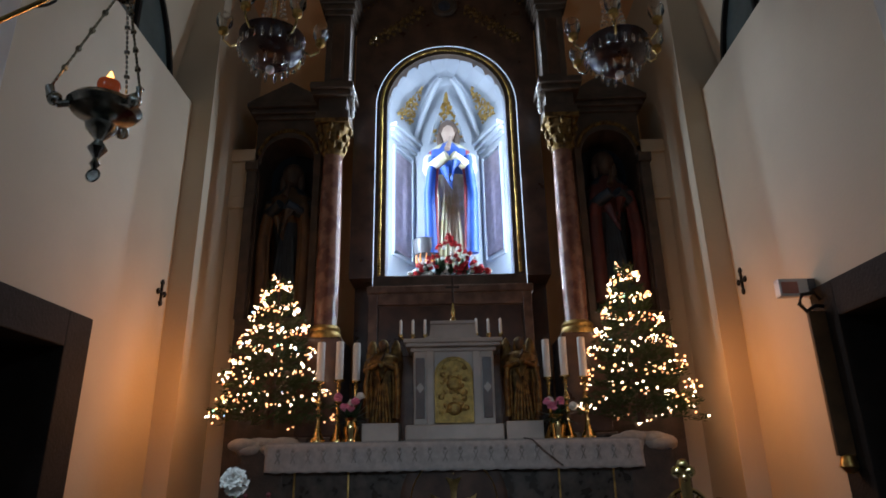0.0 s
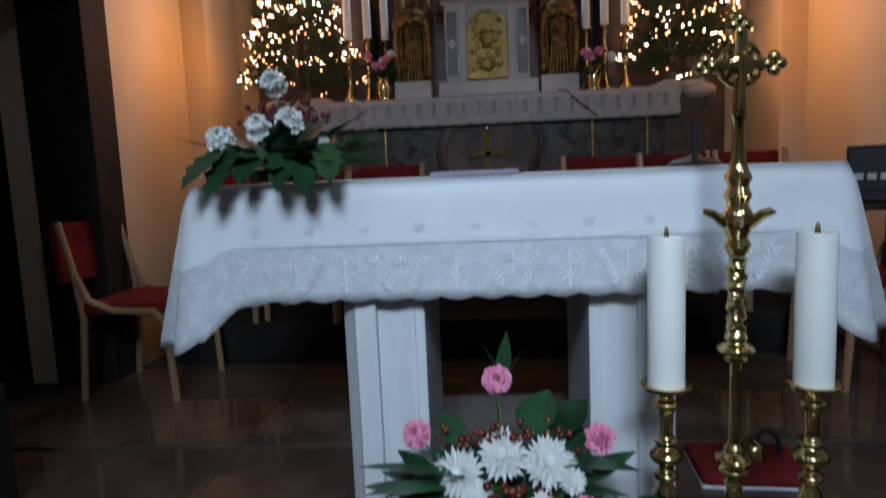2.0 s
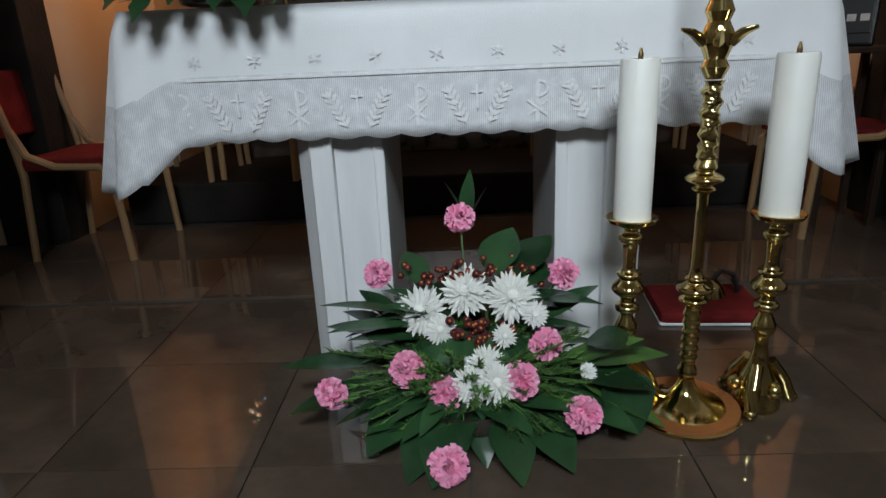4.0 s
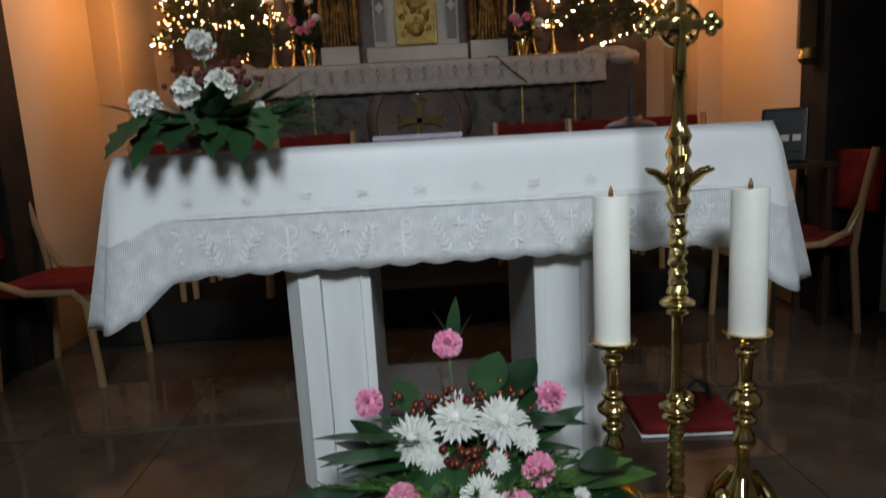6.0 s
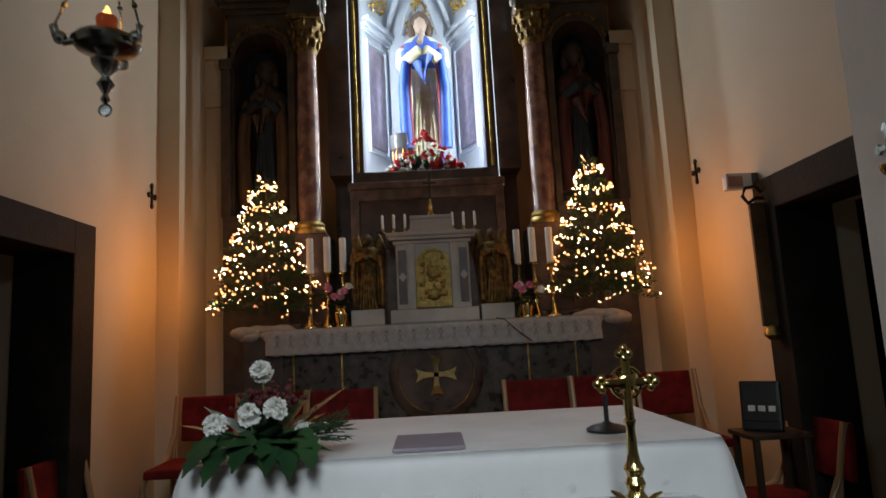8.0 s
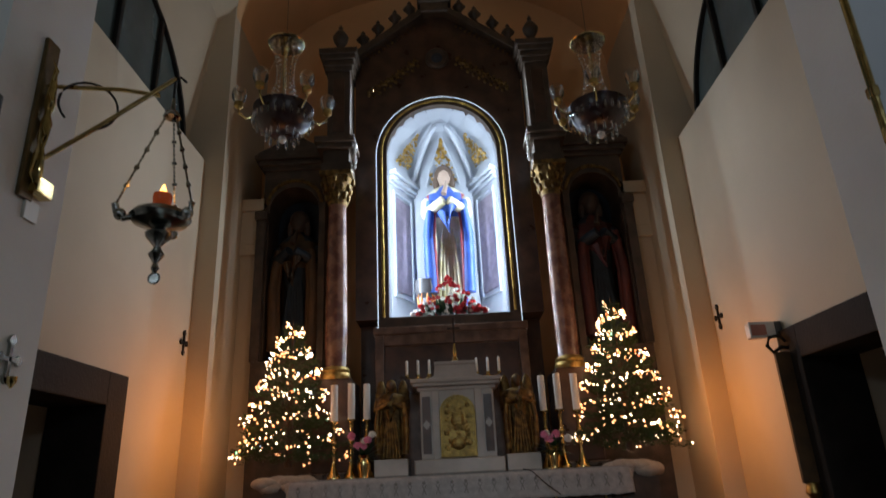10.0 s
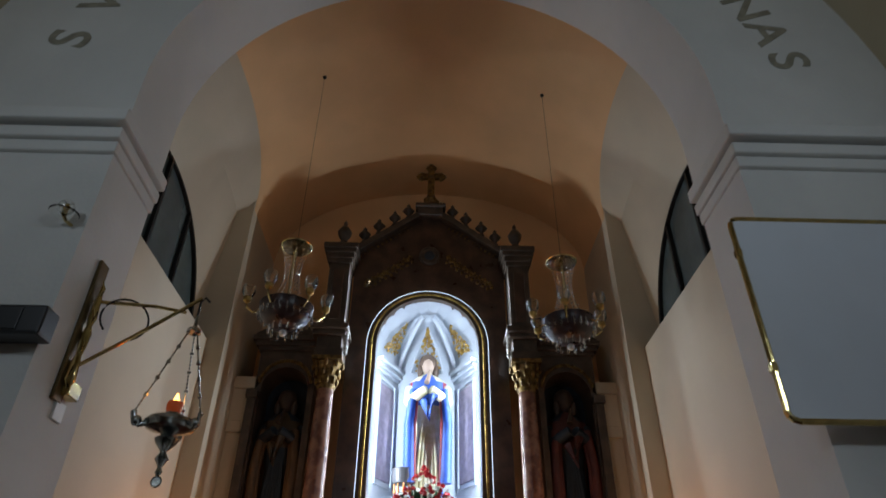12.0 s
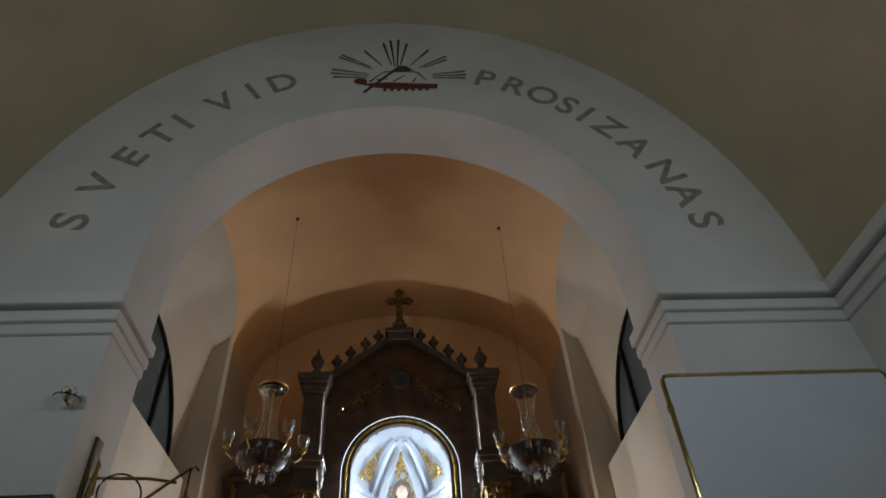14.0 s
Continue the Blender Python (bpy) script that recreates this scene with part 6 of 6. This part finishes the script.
# ---- chandeliers ----
def chandelier(x, y):
    ob = thing("chandelier", Matrix.Translation((x, y, 0)), "glass chandelier with a dark bowl, arms and hanging prisms", "chandelier", "crystal chandeliers")
    part("cord", tube(shape(), [(0, 0, 4.48), (0, 0, SPRING + RISE * math.sqrt(1 - (x / VX) ** 2) + 0.02)], 0.0016, 6), IRON, ob)
    part("ceiling_hook", ball(shape(), (0, 0, SPRING + RISE * math.sqrt(1 - (x / VX) ** 2) - 0.005), 0.02, 0, 10, 6), IRON, ob)
    part("crown_dish", lathe(shape(), [(0.02, 4.40), (0.06, 4.405), (0.12, 4.43), (0.125, 4.45), (0.11, 4.445), (0.03, 4.42)], seg=24), CRYSTAL, ob, "glass top dish", smooth=40)
    part("dish_rim", lathe(shape(), [(0.122, 4.443), (0.130, 4.45), (0.122, 4.457)], seg=24), BRASS, ob, "gilt rim", smooth=40)
    part("stem", lathe(shape(), [(0.012, 3.85), (0.02, 3.95), (0.012, 4.05), (0.022, 4.2), (0.012, 4.3), (0.016, 4.42)], seg=10), BRASS, ob, smooth=40)
    for i in range(10):
        a = 2 * math.pi * i / 10
        bm = shape()
        for k in range(14):
            u = k / 13
            rr = 0.10 - 0.05 * math.sin(math.pi * u * 0.9) + 0.03 * u * u
            ball(bm, (rr * math.cos(a), rr * math.sin(a), 4.42 - 0.48 * u), 0.0085, 0, 6, 4)
        part("bead_string", bm, CRYSTAL, ob, "string of glass beads")["kind"] = "stuff"
    part("bowl", lathe(shape(), [(0.03, 3.72), (0.12, 3.735), (0.17, 3.78), (0.20, 3.85), (0.205, 3.90), (0.19, 3.905), (0.17, 3.86), (0.05, 3.80)], seg=30), material("dark_red_glass", (0.03, 0.011, 0.010), 0.3), ob, "dark ribbed bowl", smooth=40)
    for i in range(24):
        a = 2 * math.pi * i / 24
        part("prism", lathe(shape(), [(0.002, -0.05), (0.010, -0.03), (0.007, 0.02), (0.002, 0.03)], 0.20 * math.cos(a), 0.20 * math.sin(a), 3.82, 6), CRYSTAL, ob, "hanging glass prism")
    for i in range(12):
        a = 2 * math.pi * i / 12
        part("prism", lathe(shape(), [(0.002, -0.05), (0.010, -0.03), (0.007, 0.02), (0.002, 0.03)], 0.11 * math.cos(a), 0.11 * math.sin(a), 3.70, 6), CRYSTAL, ob, "hanging glass prism")
    for i in range(6):
        a = 2 * math.pi * i / 6 + 0.25
        c, s_ = math.cos(a), math.sin(a)
        arm = part("arm", tube(shape(), [(0.18 * c, 0.18 * s_, 3.85), (0.24 * c, 0.24 * s_, 3.81), (0.29 * c, 0.29 * s_, 3.85), (0.295 * c, 0.295 * s_, 3.89)], 0.008, 6), BRASS, ob)
        part("candle_cup", lathe(shape(), [(0.008, 3.88), (0.03, 3.90), (0.032, 3.93), (0.02, 3.93)], 0.295 * c, 0.295 * s_, 0, 12), GOLD, arm, smooth=40)
        part("shade", lathe(shape(), [(0.03, 3.93), (0.05, 3.97), (0.05, 4.01), (0.038, 4.04), (0.034, 4.04), (0.046, 4.0), (0.026, 3.935)], 0.295 * c, 0.295 * s_, 0, 14), CRYSTAL, arm, "clear glass shade", smooth=60)
    part("bulb", ball(shape(), (0, 0, 3.675), 0.028, 0, 12, 8), FROST, ob, "unlit white bulb", smooth=180)


chandelier(-1.075, 4.55)
chandelier(1.11, 4.70)

# ---- things on the arch wall ----
sc = thing("projection_screen", Matrix(), "white screen in a rounded brass tube frame on the pier", "screen")
part("sheet", box(shape(), 1.41, 2.64, 2.595, 2.615, 2.385, 3.335, 0.004), SCREENWHITE, sc)
fr = [(1.44, 2.38), (2.625, 2.38), (2.65, 2.405), (2.65, 3.315), (2.625, 3.34), (1.44, 3.34), (1.418, 3.333), (1.404, 3.315), (1.40, 3.29), (1.40, 2.42), (1.404, 2.40), (1.418, 2.387), (1.44, 2.38)]
part("tube_frame", tube(shape(), [(x, 2.60, z) for x, z in fr], 0.013, 10), BRASS, sc, "brass tube frame")
for z in (2.6, 3.15):
    part("clip", box(shape(), 1.388, 1.412, 2.585, 2.62, z - 0.02, z + 0.02, 0.004), BRASS, sc)
    part("wall_bracket", box(shape(), 1.8, 1.84, 2.615, 2.705, z - 0.02, z + 0.02, 0.004), IRON, sc)
wl = thing("wall_lamp", Matrix.Translation((-1.665, Y_ARCH, 3.30)), "small unlit glass wall lamp on a round plate", "lamp")
part("arm", tube(shape(), [(0, 0, 0), (0, -0.05, -0.01), (0, -0.08, 0.0)], 0.008, 8), BRASS, wl)
part("saucer", lathe(shape(), [(0.01, 0.0), (0.062, 0.006), (0.066, 0.012), (0.01, 0.01)], 0, -0.08, 0, 24), CRYSTAL, wl, "glass saucer", smooth=40)
part("globe", lathe(shape(), [(0.016, 0.012), (0.034, 0.028), (0.037, 0.05), (0.024, 0.074), (0.02, 0.074), (0.033, 0.048), (0.012, 0.016)], 0, -0.08, 0, 18), CRYSTAL, wl, "clear glass globe", smooth=60)
part("socket", lathe(shape(), [(0.012, 0.01), (0.014, 0.05), (0.006, 0.06)], 0, -0.08, 0, 10), BRASS, wl, smooth=40)
sp = thing("loudspeaker", Matrix.Translation((-1.775, Y_ARCH, 2.745)), "long black loudspeaker on the arch wall", "loudspeaker")
part("case", box(shape(), -0.25, 0.24, -0.13, -0.02, -0.065, 0.065, 0.012), BLACK, sp)
part("grille", box(shape(), -0.23, 0.15, -0.136, -0.128, -0.05, 0.05, 0.004), BLACK, sp)
part("wall_bracket", box(shape(), -0.04, 0.04, -0.02, 0.0, -0.04, 0.04, 0.003), IRON, sp)

ins = thing("inscription", Matrix(), "faded gold painted capitals that follow the arch", "inscription")
letters = list(zip("SVETIVIDPROSIZANAS", (-81.5, -71.7, -63.3, -55.4, -49.7, -40.3, -33.1, -26.2, 20.6, 27.6, 34.6, 40.8, 45.6, 51.6, 59.2, 68.2, 75.2, 82.2)))
for chh, ang in letters:
    cu_ = bpy.data.curves.new("letter", "FONT")
    cu_.body, cu_.size, cu_.align_x, cu_.align_y, cu_.extrude = chh, 0.335, "CENTER", "CENTER", 0.0015
    cu_.offset = 0.005
    lo = new("letter", cu_)
    rr = 2.13
    lo.matrix_world = Matrix.Translation((rr * math.sin(radians(ang)), Y_ARCH - 0.003, ARCH_Z + rr * math.cos(radians(ang)))) @ pose(0, 0, 0, 90, ang, 0)
    dg = bpy.context.evaluated_depsgraph_get()
    me = bpy.data.meshes.new_from_object(lo.evaluated_get(dg))
    mw = lo.matrix_world.copy()
    bpy.data.objects.remove(lo)
    me.materials.clear()
    me.materials.append(BRONZEPAINT)
    o2 = new("letter", me)
    o2.parent, o2.matrix_basis = ins, mw
pa = thing("painted_emblem", Matrix(), "sepia rays round a red book painted over the arch", "painting")
EZ = 6.335


def paint(name, outline, mat, off):
    outline = [(x * 1.4, EZ + (z - EZ) * 1.4) for x, z in outline]
    part(name, prism(shape(), outline, Y_ARCH - 0.003 - off, Y_ARCH - 0.001), mat, pa)


for a, l0, l1 in ((-78, 0.17, 0.40), (-84, 0.17, 0.40), (-90, 0.17, 0.38), (-58, 0.17, 0.42), (-54, 0.2, 0.42), (-12, 0.14, 0.40), (-5, 0.12, 0.43), (2, 0.12, 0.44), (10, 0.14, 0.40), (-34, 0.16, 0.36), (33, 0.16, 0.38), (52, 0.17, 0.40), (57, 0.2, 0.38), (80, 0.22, 0.43), (85, 0.22, 0.43), (90, 0.22, 0.42)):
    dx, dz = math.sin(radians(a)), math.cos(radians(a))
    nx, nz = dz * 0.008, -dx * 0.008
    paint("ray", [(dx * l0 - nx * 0.4, EZ + dz * l0 - nz * 0.4), (dx * l1 - nx, EZ + dz * l1 - nz), (dx * l1 + nx, EZ + dz * l1 + nz), (dx * l0 + nx * 0.4, EZ + dz * l0 + nz * 0.4)], SEPIA, 0.0)
paint("pale_oval", arc(0.03, EZ - 0.0, 0.19, 0.075, 0, 348, 29), PLASTER, 0.001)
paint("red_book", [(-0.22, EZ - 0.075), (-0.06, EZ - 0.055), (0.25, EZ - 0.07), (0.24, EZ - 0.115), (-0.02, EZ - 0.125), (-0.12, EZ - 0.11)], OXBLOOD, 0.002)
paint("staff", [(-0.20, EZ - 0.16), (-0.185, EZ - 0.165), (0.02, EZ + 0.10), (0.005, EZ + 0.115)], SEPIA, 0.003)
paint("dark_knob", arc(-0.215, EZ - 0.045, 0.04, 0.032, 0, 340, 17), OXBLOOD, 0.0025)
paint("banner", [(-0.03, EZ + 0.05), (0.09, EZ + 0.06), (0.07, EZ + 0.12), (0.02, EZ + 0.13)], SEPIA, 0.0022)
# dark brush strokes of the small figure on the book
for x0, z0, x1, z1 in ((-0.16, -0.05, -0.08, 0.05), (-0.08, 0.05, 0.02, 0.075), (0.02, 0.075, 0.13, 0.05), (0.13, 0.05, 0.18, -0.03), (-0.02, -0.05, 0.05, 0.02), (0.06, 0.11, 0.11, 0.07), (0.10, -0.05, 0.12, 0.0), (-0.12, -0.03, -0.05, -0.02)):
    dx, dz = x1 - x0, z1 - z0
    ln = math.hypot(dx, dz)
    ux, uz = -dz / ln * 0.006, dx / ln * 0.006
    paint("brush_stroke", [(x0 - ux, EZ + z0 - uz), (x1 - ux * 0.4, EZ + z1 - uz * 0.4), (x1 + ux * 0.4, EZ + z1 + uz * 0.4), (x0 + ux, EZ + z0 + uz)], SEPIA, 0.0035)
for k in range(7):
    paint("seal", arc(-0.07 + 0.042 * k, EZ - 0.135 + 0.002 * k, 0.011, 0.013, 0, 330, 11), SEPIA, 0.003)

# ---- by the east door ----
ex = thing("exit_sign", Matrix.Translation((1.90, 4.64, 2.235)), "small pale emergency light box on the wall", "sign")
part("case", box(shape(), -0.10, 0.10, -0.03, 0.03, -0.05, 0.05, 0.01), FROST, ex)
part("green_plate", box(shape(), 0.055, 0.095, -0.036, -0.03, -0.045, 0.045, 0.002), GREYBOX, ex)
part("red_plate", box(shape(), -0.09, 0.0, -0.034, -0.03, -0.035, 0.03, 0.002), material("faded_red_print", (0.6, 0.25, 0.2), 0.5), ex)
bp_ = thing("bell_pull", Matrix.Translation((1.925, 4.53, 0)), "long woven bell pull hanging from a scrolled iron hook", "bell pull")
part("band", box(shape(), -0.05, 0.04, -0.012, 0.012, 1.36, 2.08, 0.006), OCHREROBE, bp_, "ochre woven band")
part("tassel", lathe(shape(), [(0.02, 1.28), (0.045, 1.31), (0.03, 1.36), (0.01, 1.37)], seg=12), GOLD, bp_, "gilt tassel", smooth=40)
part("hook", tube(shape(), [(0.10, 0, 2.10), (0.0, 0, 2.11), (-0.05, 0, 2.08), (-0.08, 0, 2.12), (-0.06, 0, 2.17), (0.0, 0, 2.18), (0.03, 0, 2.14)], 0.011, 8), IRON, bp_)
dv = thing("side_table", Matrix.Translation((1.75, 4.36, PLAT)), "small dark wooden side table by the wall", "table")
part("top", box(shape(), -0.16, 0.16, -0.14, 0.14, 0.775, 0.80, 0.005), DARKWOOD, dv)
for sx in (-1, 1):
    for sy in (-1, 1):
        part("table_leg", box(shape(), sx * 0.13 - 0.015, sx * 0.13 + 0.015, sy * 0.11 - 0.015, sy * 0.11 + 0.015, 0, 0.775, 0.004), DARKWOOD, dv)
mo = thing("display_unit", Matrix.Translation((1.72, 4.36, PLAT + 0.80)) @ pose(0, 0, 0, 0, 0, -38), "dark tilted display unit with pale buttons on the side table", "display")
part("case", box(shape(), -0.10, 0.10, -0.03, 0.03, 0.0, 0.26, 0.012, m=pose(0, 0, 0, -8, 0, 0)), BLACK, mo)
part("screen", box(shape(), -0.085, 0.085, -0.034, -0.03, 0.05, 0.245, 0.003, m=pose(0, 0, 0, -8, 0, 0)), BLACK, mo, "grey glossy screen")
for k in range(3):
    part("button", box(shape(), -0.06 + 0.05 * k, -0.025 + 0.05 * k, -0.038, -0.033, 0.10, 0.13, 0.002, m=pose(0, 0, 0, -8, 0, 0)), FROST, mo)

# ---- floor tiles ----
tile_me = {}


def floor_tiles(parent, x0, x1, y0, y1, z, size):
    nx, ny = int((x1 - x0) / size + 0.01), int((y1 - y0) / size + 0.01)
    key = size
    if key not in tile_me:
        tile_me[key] = mesh_of(box(shape(), 0.002, size - 0.002, 0.002, size - 0.002, -0.012, 0.0, 0.0), "tile", FLOORTILE)
    for i in range(nx):
        for j in range(ny):
            ob = new("tile", tile_me[key])
            ob.parent = parent
            ob.location = (x0 + i * size, y0 + j * size, z)


floor_tiles(floor_ob, -2.5, 2.5, 1.12, 3.62, 0.004, 0.5)
floor_tiles(bpy.data.objects["platform"], -2.0, 2.0, 3.62, 4.62, PLAT + 0.004, 0.5)
